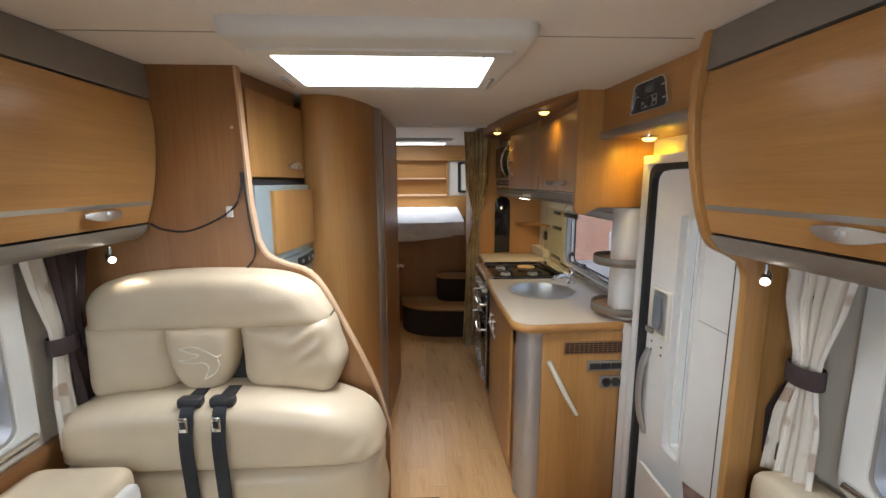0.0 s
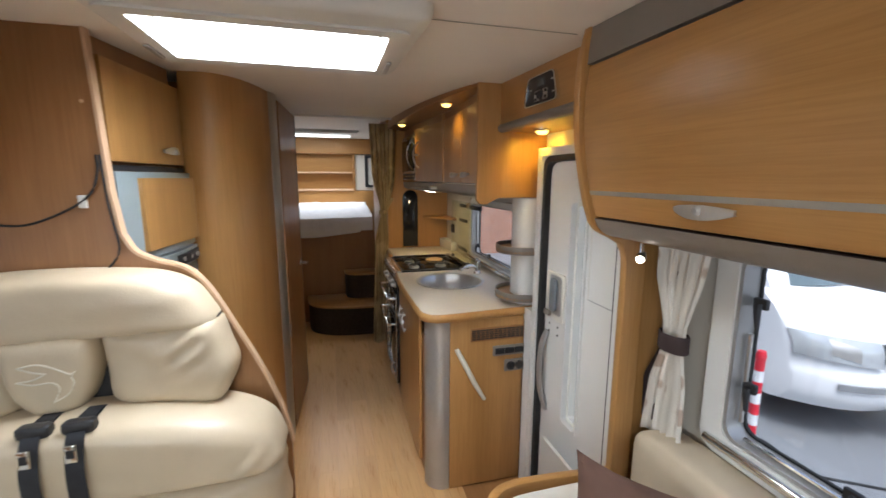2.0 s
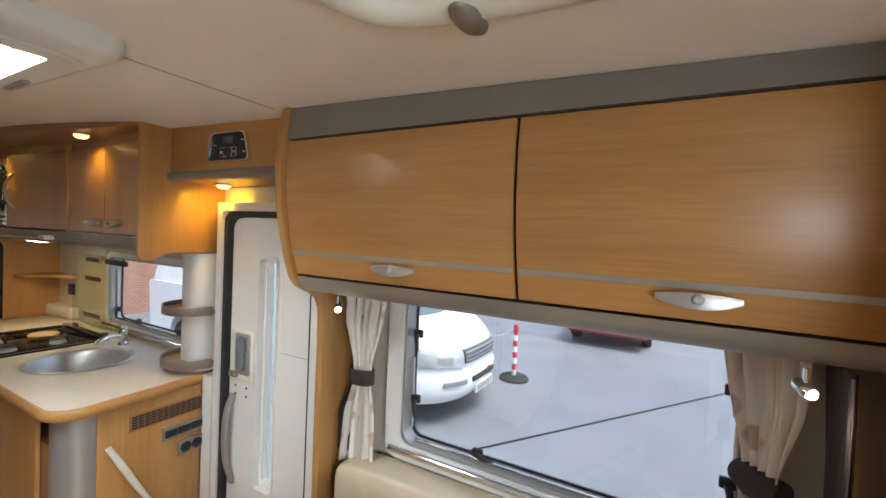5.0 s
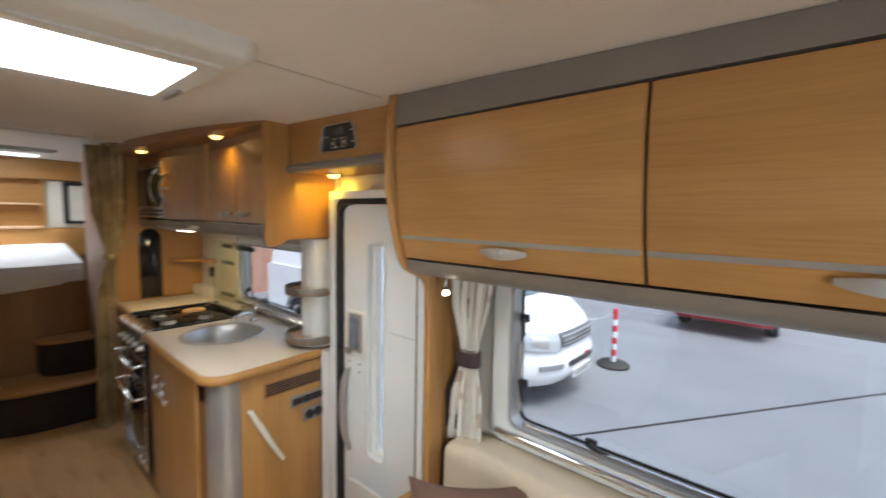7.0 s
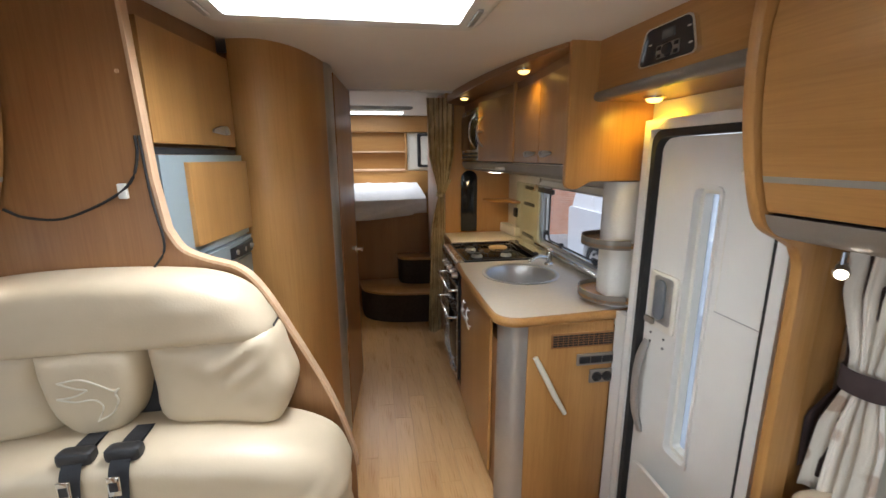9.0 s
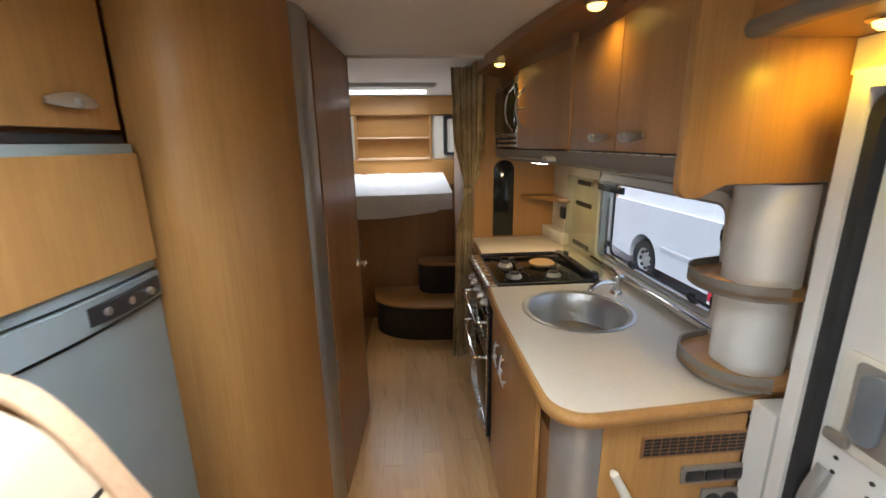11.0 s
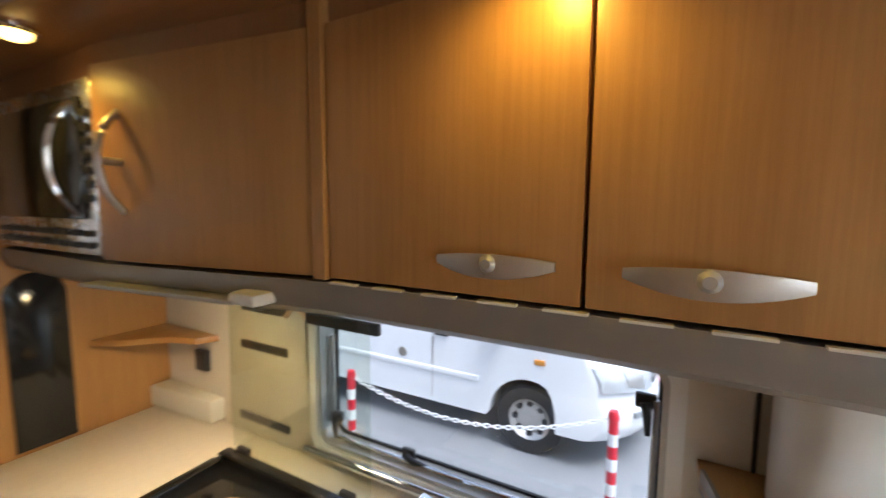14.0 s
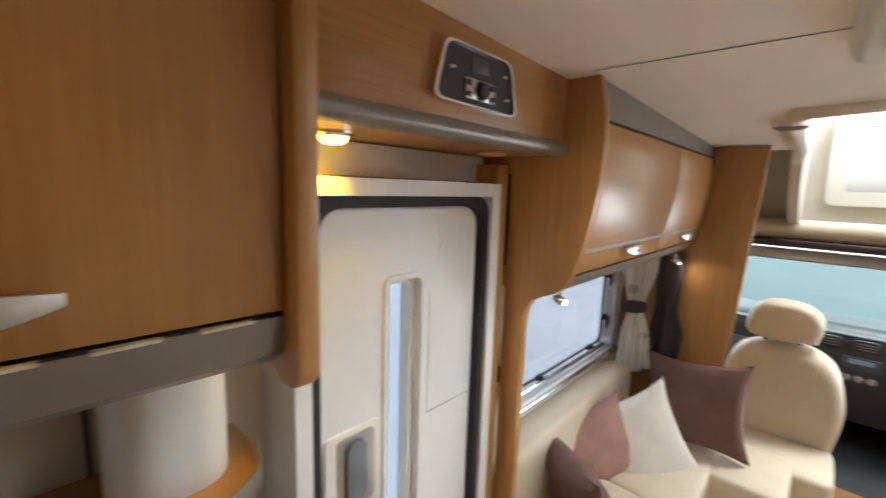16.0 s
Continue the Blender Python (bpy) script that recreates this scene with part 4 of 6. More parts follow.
gm = rounded(1.632, 1.732, 0.505, 1.445, 0.02)
leafo = rounded(1.428, 1.912, -0.24, 1.606, 0.05)
part("leaf", ring(leafo, go, "x", 1.398, 1.446), white_plastic, dr)
part("window_surround", ring(go, gm, "x", 1.391, 1.45), white_plastic, dr, "raised white surround")
part("window_lip", ring(gm, gi, "x", 1.418, 1.454), cream_plastic, dr)
part("pane", prism(gi, "x", 1.448, 1.453), milky("frosted_door_pane", (0.93, 0.97, 1.0), 0.3), dr).visible_shadow = False
part("panel_line", box(1.3965, 1.399, 1.436, 1.60, 1.083, 1.086), grey_silver, dr)
part("panel_line", box(1.3965, 1.399, 1.597, 1.600, 1.086, 1.40), cream_plastic, dr)
part("lock_plate", prism(rounded(1.752, 1.896, 0.93, 1.140, 0.015), "x", 1.391, 1.399, bevel=0.002), cream_plastic, dr)
part("lock_recess", prism(rounded(1.772, 1.868, 0.955, 1.128, 0.014), "x", 1.389, 1.391, bevel=0.001), grey_silver, dr, "grey lock recess")
part("lock_handle", prism(rounded(1.798, 1.850, 0.97, 1.118, 0.024), "x", 1.376, 1.388, bevel=0.005), plain("grey_blue_lock", (0.16, 0.18, 0.20), 0.4), dr, "grey flush lock")
part("lock_knob", box(1.374, 1.391, 1.845, 1.892, 0.940, 0.965, 0.006), grey_trim, dr)
part("grab_handle", tube(smooth_line([(1.398, 1.885, 0.86), (1.374, 1.888, 0.79), (1.366, 1.888, 0.68), (1.374, 1.885, 0.57), (1.398, 1.875, 0.48)], 5), 0.017, 10, flat=0.7), grey_silver, dr, "curved grey grab handle")
for y in (1.87, 1.80):
    for z in (0.90, 0.865):
        part("screw", lathe([(0.0, -0.002), (0.005, -0.002), (0.005, 0.0), (0.0, 0.0)], (1.398, y, z), "x", 8), black_plastic, dr)
part("bin_pocket", surface(lambda u, v: (1.392 - 0.055 * math.sin(math.pi * u) * v, 1.47 + 0.40 * u, 0.02 + 0.40 * v - 0.08 * v * (2 * u - 1) ** 2), 20, 8, 0.012), white_plastic, dr, "moulded door pocket")
part("crescent", tube(smooth_line([(1.397, 1.575, 1.545), (1.397, 1.560, 1.525), (1.397, 1.577, 1.502)], 4), 0.0025, 6), cream_plastic, dr)
solo("step_well", box(1.362, 1.497, 1.98, 2.046, -0.3, 0.92), white_plastic, "white jamb filler beside the entrance", "trim", kind="structure")
solo("trim_over_entrance", box(1.45, 1.497, 1.34, 2.06, 1.672, 1.742), wall_cream, "cream strip over the entrance door", "trim", kind="structure")

# upright panel between entrance and lounge, its top swelling out as a cupboard end
prof = smooth_line([(1.141, 1.94), (1.121, 1.853), (1.115, 1.76), (1.121, 1.652), (1.141, 1.54), (1.170, 1.44), (1.200, 1.393), (1.250, 1.368)], 4)
ends = thing("cupboard_end_panel", (1.3, 1.30, 0.6), "beech upright end panel, curved at the top", "panel", kind="structure")
part("board", prism(prof + smooth_line([(1.282, 1.35), (1.300, 1.31), (1.304, 1.25)], 3) + [(1.306, 0.02), (1.372, 0.02), (1.372, 1.62), (1.372, 1.70), (1.497, 1.70), (1.497, 1.94)], "y", 1.288, 1.316, bevel=0.004), wood_z, ends)
part("inner_board", box(1.375, 1.497, 1.322, 1.370, 0.02, 1.72), wood_z, ends)


def lounge_cupboard(name, sx, x_of, y0, y1, gaps, handles, label, end_z=0.0):
    """A run of wall lockers; sx = 1: on the right wall, -1: mirrored."""
    t = thing(name, (x_of(1.13), (y0 + y1) / 2, 1.38), label, "cupboard")
    X = x_of
    line = smooth_line([(1.137, 1.826), (1.129, 1.76), (1.131, 1.68), (1.140, 1.60), (1.156, 1.52), (1.176, 1.455), (1.184, 1.435)], 3)
    part("carcass", prism([(X(1.16), 1.90), (X(1.16), 1.80), (X(1.167), 1.60), (X(1.212), 1.43), (X(1.495 if sx > 0 else 1.44), 1.43), (X(1.495 if sx > 0 else 1.44), 1.90)], "y", y0, y1), black_plastic, t)
    bm = mesh()
    rows = []
    for y in [y0 + (y1 - y0) * k / 8 for k in range(9)]:
        zt = ceil_z(y) - 0.002
        rows.append([bm.verts.new((x, y, z)) for x, z in ((X(1.133), 1.832), (X(1.137), (1.832 + zt) / 2), (X(1.142), zt), (X(1.20), zt), (X(1.20), 1.832))])
    for p, q in zip(rows, rows[1:]):
        for k in range(5):
            bm.faces.new((p[k], p[(k + 1) % 5], q[(k + 1) % 5], q[k]))
    bm.faces.new(rows[0])
    bm.faces.new(rows[-1])
    part("fascia", bm, grey_trim, t, "satin grey fascia")
    pl = smooth_line([(1.184, 1.428), (1.198, 1.402), (1.228, 1.380), (1.285, 1.368)], 4) + [(1.43, 1.368), (1.43, 1.428)]
    part("pelmet", prism([(X(a), z) for a, z in pl], "y", y0, y1), grey_trim, t, "satin grey pelmet")
    ys = [y0] + gaps + [y1]
    for a, b, h in zip(ys, ys[1:], handles):
        pts = [(X(px), pz) for px, pz in line]
        back = [(X(px + 0.018), pz) for px, pz in line]
        dr = part("locker_door", prism(pts + back[::-1], "y", a + 0.004, b - 0.004, bevel=0.002), wood_y, t)
        part("strip", prism([(X(1.1610), 1.506), (X(1.1582), 1.506), (X(1.1618), 1.494), (X(1.1650), 1.494)], "y", a + 0.006, b - 0.006), grey_silver, dr, "thin silver inlay strip")
        handle_bow((X(1.166), h, 1.478), 0.135, (0, sx, 0), (-sx, 0, 0), dr)
    return t


lounge_cupboard("lounge_cupboard", 1, lambda v: v, -0.045, 1.286, [0.582], [0.24, 0.91], "beech lounge wall lockers with grey fascia and pelmet")
lounge_cupboard("lounge_cupboard", -1, lambda v: 0.702 - v, -0.25, 1.686, [0.40, 1.05], [0.1, 0.72, 1.455], "beech lounge wall lockers with silver strip and grey pelmet")

# ---- windows and rooflights ----
rl = thing("rooflight", (0.34, 1.55, 1.88), "white framed rooflight with a bright frosted dome", "rooflight")
rim_bm = ring(roundpoly([(-0.03, 1.235), (0.72, 1.235), (0.70, 1.80), (-0.01, 1.80)], 0.06), roundpoly([(RX0, RY0), (RX1, RY0), (RX1, RY1), (RX0, RY1)], 0.012), "z", 1.886, 1.949)
bmesh.ops.bevel(rim_bm, geom=[e for e in rim_bm.edges if all(abs(v.co.z - 1.886) < 1e-4 for v in e.verts) and all(v.co.y < RY0 - 0.02 or v.co.y > RY1 + 0.02 or v.co.x < RX0 - 0.02 or v.co.x > RX1 + 0.02 for v in e.verts)], offset=0.028, segments=4, affect="EDGES", profile=0.5)
part("frame", rim_bm, white_plastic, rl)
part("inner_lip", ring(roundpoly([(0.01, 1.325), (0.675, 1.325), (0.672, 1.755), (0.013, 1.755)], 0.03), roundpoly([(RX0 + 0.001, RY0 + 0.001), (RX1 - 0.001, RY0 + 0.001), (RX1 - 0.001, RY1 - 0.001), (RX0 + 0.001, RY1 - 0.001)], 0.012), "z", 1.879, 1.8855), white_plastic, rl)
part("knob", lathe([(0.0, 0.0), (0.030, 0.002), (0.034, 0.012), (0.030, 0.022), (0.0, 0.024)], (0.35, 1.52, 1.990), "z", 24), white_plastic, rl, "round white knob under the dome")
for x in (0.022, 0.655):
    part("clip", box(x - 0.007, x + 0.007, 1.58, 1.70, 1.872, 1.8785, 0.002), grey_silver, rl)
part("dome", box(RX0 + 0.002, RX1 - 0.002, RY0 + 0.002, RY1 - 0.002, 2.02, 2.03), frost, rl).visible_shadow = False
rb = thing("rooflight", (0.35, 5.28, 2.03), "bright frosted rooflight over the rear bed", "rooflight")
part("frame", ring(rounded(-0.09, 0.79, 4.92, 5.65, 0.05), rounded(-0.018, 0.718, 4.992, 5.578, 0.01), "z", 2.022, 2.0395), white_plastic, rb)
part("blind_cassette", box(-0.07, 0.77, 4.925, 5.13, 2.008, 2.021, 0.004), white_plastic, rb)


def latch(y, z, x, parent, up=False, s=1):
    """A black turn latch on its block."""
    h = part("latch", box(x - 0.014 * s, x, y - 0.018, y + 0.018, z - 0.014, z + 0.014, 0.004), black_plastic, parent, "black plastic latch")
    line = [(x - 0.018 * s, y, z), (x - 0.024 * s, y - 0.02, z - 0.005), (x - 0.020 * s, y - 0.06, z - 0.010)] if not up else [(x - 0.018 * s, y, z), (x - 0.024 * s, y - 0.004, z - 0.02), (x - 0.020 * s, y - 0.006, z - 0.06)]
    part("lever", tube(line, [0.010, 0.008, 0.005], 8), black_plastic, h)


def window(name, wall_x, s, y0, y1, z0, z1, label, latches, outer=0.06):
    """An outward-hung caravan window; s = 1 on the kerb side, -1 across from it."""
    w = thing(name, (wall_x, (y0 + y1) / 2, z0), label, "window", kind="structure")
    X = lambda d: wall_x + s * d
    part("window_frame", ring(rounded(y0 - outer, y1 + outer, z0 - outer * 0.85, z1 + 0.03, 0.05), rounded(y0 + 0.002, y1 - 0.002, z0 + 0.002, z1 - 0.002, 0.04), "x", X(-0.026), X(-0.001)), white_plastic, w, "cream plastic inner frame")
    part("reveal", ring(rounded(y0 + 0.001, y1 - 0.001, z0 + 0.001, z1 - 0.001, 0.045), rounded(y0 + 0.012, y1 - 0.012, z0 + 0.012, z1 - 0.012, 0.04), "x", X(-0.02), X(0.045)), grey_silver, w)
    part("seal", ring(rounded(y0 + 0.010, y1 - 0.010, z0 + 0.010, z1 - 0.010, 0.045), rounded(y0 + 0.018, y1 - 0.018, z0 + 0.018, z1 - 0.018, 0.040), "x", X(0.038), X(0.046)), rubber, w, "black rubber seal")
    p = part("pane", prism(rounded(y0 + 0.012, y1 - 0.012, z0 + 0.012, z1 - 0.012, 0.04), "x", X(0.047), X(0.052)), clear_glass, w, "acrylic pane")
    p.visible_shadow = False
    part("blind_track", tube([(X(-0.030), y0 - 0.035, z0 - 0.018), (X(-0.030), y1 + 0.035, z0 - 0.018)], 0.014, 10), chrome, w, "bright metal blind track")
    part("lower_rail", tube([(X(0.004), y0 + 0.05, z0 + 0.019), (X(0.004), y1 - 0.05, z0 + 0.019)], 0.006, 8), chrome, w, "bright metal rail")
    for y in (y0 + 0.022, y1 - 0.022):
        part("stay", tube([(X(0.020), y, z0 + 0.05), (X(0.016), y, z0 + 0.30)], 0.006, 8), satin, w)
    for y, z, u in latches:
        latch(y, z, X(0.026), w, u, s)
    return w


window("window_lounge", XR, 1, 0.10, 1.08, 0.84, 1.36, "lounge window with cream frame and black latches", [(0.80, 0.872, False), (0.30, 0.872, False), (1.045, 0.995, True), (1.045, 1.225, True), (0.135, 0.995, True), (0.135, 1.225, True)])
window("window_kitchen", XR, 1, 2.365, 3.20, 0.975, 1.362, "kitchen window with cream frame and black latches", [(2.93, 1.005, False), (2.52, 1.005, False), (2.405, 1.045, True), (2.405, 1.27, True), (3.165, 1.045, True)], 0.024)
window("window_offside", XL, -1, 0.42, 1.40, 0.84, 1.36, "offside lounge window with cream frame and black latches", [(1.1, 0.872, False), (1.365, 0.995, True)])
solo("baseboard_offside", box(XL + 0.001, XL + 0.02, 0.0, 1.68, 0.0, 0.765), wood_dark_y, "pear veneered board under the offside window", "baseboard", kind="structure")

# ---- curtains ----
m_ = Nodes("spotted_curtain_cloth")
v_ = m_.coords((1, 1, 1))
vo = m_.add("ShaderNodeTexVoronoi", Scale=11.0)
m_.link(v_, vo.inputs["Vector"])
dots = m_.ramp(vo.outputs["Distance"], [(0.27, (0.46, 0.36, 0.28)), (0.33, (0.68, 0.63, 0.55))])
m_.link(dots, m_.bsdf.inputs["Base Color"])
m_.bsdf.inputs["Roughness"].default_value = 0.85
m_.bump(m_.noise(v_, 500, 2), 0.35, 0.001)
spotted = m_.mat
m_ = Nodes("gold_striped_curtain_cloth")
v_ = m_.coords((1, 1, 1))
st = m_.noise(m_.coords((70, 70, 0.6)), 1.0, 2)
bl = m_.noise(v_, 7.0, 2)
c1 = m_.ramp(st, [(0.40, (0.22, 0.155, 0.075)), (0.52, (0.56, 0.44, 0.24))])
m_.link(m_.mix(0.35, c1, m_.ramp(bl, [(0.45, (0.22, 0.15, 0.08)), (0.55, (0.58, 0.47, 0.28))])), m_.bsdf.inputs["Base Color"])
m_.bsdf.inputs["Roughness"].default_value = 0.8
m_.bump(m_.noise(v_, 500, 2), 0.35, 0.001)
gold = m_.mat


def drape(c0, along, outv, levels, folds, depth, seed, n=72, rows=40):
    """A gathered cloth. levels: (z, centre, half width) from the top down; folds run down it."""
    c0, al, ou = Vector(c0), Vector(along), Vector(outv)
    zs = [l[0] for l in levels][::-1]
    cs = [l[1] for l in levels][::-1]
    ws = [l[2] for l in levels][::-1]

    def fn(u, v):
        z = zs[0] + (zs[-1] - zs[0]) * v
        c, w = float(np.interp(z, zs, cs)), float(np.interp(z, zs, ws))
        ph = u * folds * 2 * math.pi + 0.8 * math.sin(u * 9 + seed) + 0.25 * math.sin(z * 7 + u * 5)
        d = depth * (0.35 + 0.65 * min(1.0, w / max(ws))) * (math.sin(ph) + 0.35 * math.sin(2.3 * ph + seed))
        q = c0 + al * (c + w * (2 * u - 1) + 0.25 * d * math.cos(ph)) + ou * (d + depth * 1.2)
        return (q.x, q.y, z + 0.012 * math.sin(u * 6 + seed) * (1 - v))

    bm = surface(fn, n, rows)
    surface(lambda u, v: Vector(fn(u, v)) - ou * 0.0025, n, rows, 0, bm)
    return bm


def lounge_curtain(x, s, yc, lean, label, wide=0.05):
    t = thing("curtain", (x, yc, 0.72), label, "curtain", "lounge curtains")
    part("cloth", drape((x, yc, 0), (0, 1, 0), (-s, 0, 0), [(1.372, -0.01 * lean, 0.090), (1.25, 0, 0.078), (1.12, 0.0, 0.040), (1.04, 0.0, 0.036), (0.93, 0.006 * lean, 0.064), (0.735, 0.014 * lean, 0.074)], 4.5, 0.014, 1.0 + yc), spotted, t)
    part("lining", drape((x + s * (0.006 if wide < 0.06 else -0.024), yc + 0.035 * lean, 0), (0, 1, 0), (-s, 0, 0), [(1.372, 0.02 * lean, wide), (1.12, 0, 0.028), (1.04, 0, 0.028), (0.92, wide * 0.7 * lean, wide), (0.78, wide * 0.75 * lean, wide * 0.85)], 2.5, 0.008, 3.0 + yc), dark_cloth, t, "dark brown second panel")
    part("tie_back", lathe([(0.040, 1.042), (0.043, 1.046), (0.043, 1.092), (0.040, 1.096), (0.037, 1.09), (0.037, 1.048), (0.040, 1.042)], (x - s * 0.017, yc + 0.005, 0), "z", 24, squash=(0.75, 1.15)), dark_cloth, t, "dark brown tie band")
    return t


lounge_curtain(1.440, 1, 1.206, 1, "cream spotted curtain with a dark tie band by the entrance")
cc = thing("curtain", (1.37, 0.06, 0.72), "cream spotted curtain with dark brown panel by the cab", "curtain", "lounge curtains")
part("cloth", drape((1.385, 0.085, 0), (-0.80, -0.60, 0), (-0.60, 0.80, 0), [(1.366, -0.01, 0.105), (1.25, 0, 0.088), (1.12, 0.0, 0.045), (1.04, 0.0, 0.040), (0.93, 0.005, 0.072), (0.735, 0.012, 0.088)], 4.5, 0.012, 1.4), spotted, cc)
part("lining", drape((1.255, 0.0, 0), (-1, 0, 0), (0, 1, 0), [(1.366, -0.02, 0.075), (1.20, 0, 0.060), (1.08, 0, 0.052), (0.95, 0.01, 0.080), (0.80, 0.0, 0.075)], 2.5, 0.008, 3.1), dark_cloth, cc, "dark brown second panel")
part("tie_back", tube([(1.345, 0.062, 1.075), (1.385, 0.105, 1.075), (1.425, 0.122, 1.075)], [0.030, 0.034, 0.030], 16), dark_cloth, cc, "dark brown tie band")
lounge_curtain(-0.712, -1, 1.54, 1, "cream spotted curtain with dark brown panel by the bench", 0.085)
kc = thing("curtain", (0.88, 3.90, 0.1), "gold and brown striped curtain tied in the middle", "curtain")
part("cloth", drape((0, 3.875, 0), (1, 0, 0), (0, -1, 0), [(1.985, 0.905, 0.11), (1.55, 0.910, 0.10), (1.32, 0.915, 0.045), (1.22, 0.905, 0.026), (1.0, 0.885, 0.06), (0.08, 0.845, 0.055)], 6, 0.012, 2.0), gold, kc)
part("tie_back", lathe([(0.030, 1.235), (0.033, 1.24), (0.033, 1.262), (0.030, 1.268), (0.027, 1.26), (0.027, 1.24), (0.030, 1.235)], (0.897, 3.860, 0), "z", 20), gold, kc)
part("frill", drape((0, 3.868, 0), (1, 0, 0), (0, -1, 0), [(1.37, 0.96, 0.030), (1.27, 0.925, 0.012)], 3, 0.006, 5.0, 30, 8), gold, kc)

# ---- lounge seats ----


def puff(outline, y_back, depth, centre=None, rows=9, wrinkle=0.004, sign=-1, seed=0.0, folds=None):
    """A stuffed leather cushion: an outline in x and z, swelling towards the cab."""
    bm = mesh()
    c = Vector(centre) if centre else sum((Vector(p) for p in outline), Vector((0, 0))) / len(outline)
    prev = None
    back = [bm.verts.new((x, y_back, z)) for x, z in outline]
    bm.faces.new(back)
    prev = back
    n = len(outline)
    for k in range(rows + 1):
        s = 1 - (k / rows) ** 1.6 * 0.97
        h = depth * (0.45 + 0.55 * (1 - s ** 7) ** 0.5)
        cur = []
        for x, z in outline:
            p = c + (Vector((x, z)) - c) * s
            w = wrinkle * noise.noise(Vector((p.x * 12 + seed, p.y * 18, seed)))
            if folds:
                q = Vector((p.x - folds[0], p.y - folds[1]))
                w += 0.006 * math.exp(-q.length_squared / 0.0045) * math.sin((q.y - 0.75 * q.x) * 95)
            cur.append(bm.verts.new((p.x, y_back + sign * (h + w), p.y)))
        for i in range(n):
            bm.faces.new((prev[i], prev[(i + 1) % n], cur[(i + 1) % n], cur[i]))
        prev = cur
    bm.faces.new(prev)
    return bm


def dense(pts, n=4):
    return smooth_line(list(pts) + [pts[0]], n)[:-1]


bench = thing("bench_seat", (-0.25, 1.5, 0), "cream leather double bench with headrests and seat belts", "bench")
part("top_bolster", puff(dense([(-0.665, 1.09), (-0.66, 1.18), (-0.60, 1.245), (-0.45, 1.272), (-0.25, 1.278), (-0.05, 1.265), (0.05, 1.225), (0.095, 1.165), (0.115, 1.10), (0.0, 1.092), (-0.25, 1.088), (-0.45, 1.086)]), 1.688, 0.135, rows=10, seed=1), leather, bench)
part("backrest_cushion", puff(dense([(-0.668, 1.108), (-0.55, 1.116), (-0.40, 1.116), (-0.395, 1.04), (-0.375, 0.92), (-0.43, 0.88), (-0.60, 0.860), (-0.665, 0.865), (-0.672, 0.98)]), 1.688, 0.125, seed=2), leather, bench)
part("backrest_cushion", puff(dense([(-0.178, 1.118), (-0.02, 1.118), (0.11, 1.122), (0.145, 1.04), (0.165, 0.96), (0.135, 0.88), (0.10, 0.858), (-0.02, 0.875), (-0.155, 0.895), (-0.17, 1.0)]), 1.688, 0.128, rows=26, wrinkle=0.005, seed=3, folds=(0.045, 1.055)), leather, bench)
shield = part("centre_headrest", puff(dense([(-0.405, 1.112), (-0.30, 1.118), (-0.188, 1.114), (-0.180, 1.02), (-0.215, 0.915), (-0.292, 0.868), (-0.370, 0.915), (-0.402, 1.02)]), 1.66, 0.112, wrinkle=0.002, seed=4), leather, bench)
thread = plain("pale_thread", (0.72, 0.66, 0.54), 0.6)
for line in ([(-0.345, 1.040), (-0.30, 1.046), (-0.262, 1.030), (-0.232, 1.012), (-0.218, 1.018)], [(-0.345, 1.040), (-0.315, 1.026), (-0.285, 1.018)], [(-0.352, 1.000), (-0.315, 1.004), (-0.285, 1.018)], [(-0.352, 1.000), (-0.315, 0.990), (-0.275, 0.992), (-0.258, 0.972), (-0.275, 0.935)], [(-0.275, 0.935), (-0.240, 0.955), (-0.224, 0.985), (-0.228, 1.004), (-0.218, 1.018)]):
    part("stitched_line", tube([(x, 1.5475, z) for x, z in smooth_line(line, 4)], 0.0022, 6), thread, shield)
part("lumbar_cushion", puff(dense([(-0.735, 0.69), (-0.73, 0.80), (-0.65, 0.865), (-0.40, 0.895), (-0.10, 0.895), (0.12, 0.86), (0.245, 0.80), (0.29, 0.72), (0.285, 0.665), (0.15, 0.655), (-0.20, 0.655), (-0.55, 0.66)]), 1.66, 0.215, rows=26, wrinkle=0.005, seed=5, folds=(0.215, 0.70)), leather, bench)
part("lower_cushion", puff(dense([(-0.735, 0.655), (-0.40, 0.662), (0.10, 0.662), (0.275, 0.655), (0.29, 0.56), (0.28, 0.42), (0.0, 0.40), (-0.5, 0.40), (-0.73, 0.42)]), 1.66, 0.205, rows=9, seed=6), leather, bench)
part("squab", soft((-0.23, 1.32, 0.42), (1.0, 0.50, 0.16), None, 0.25, 36), leather, bench)
part("base_box", box(-0.74, 0.27, 1.12, 1.685, 0.003, 0.40, 0.004), wood_dark_z, bench)
# black sheet added behind the cushions, standing in for shade in their gaps
part("gap_shade_sheet", box(-0.66, 0.12, 1.63, 1.686, 0.80, 1.12), black_plastic, bench)
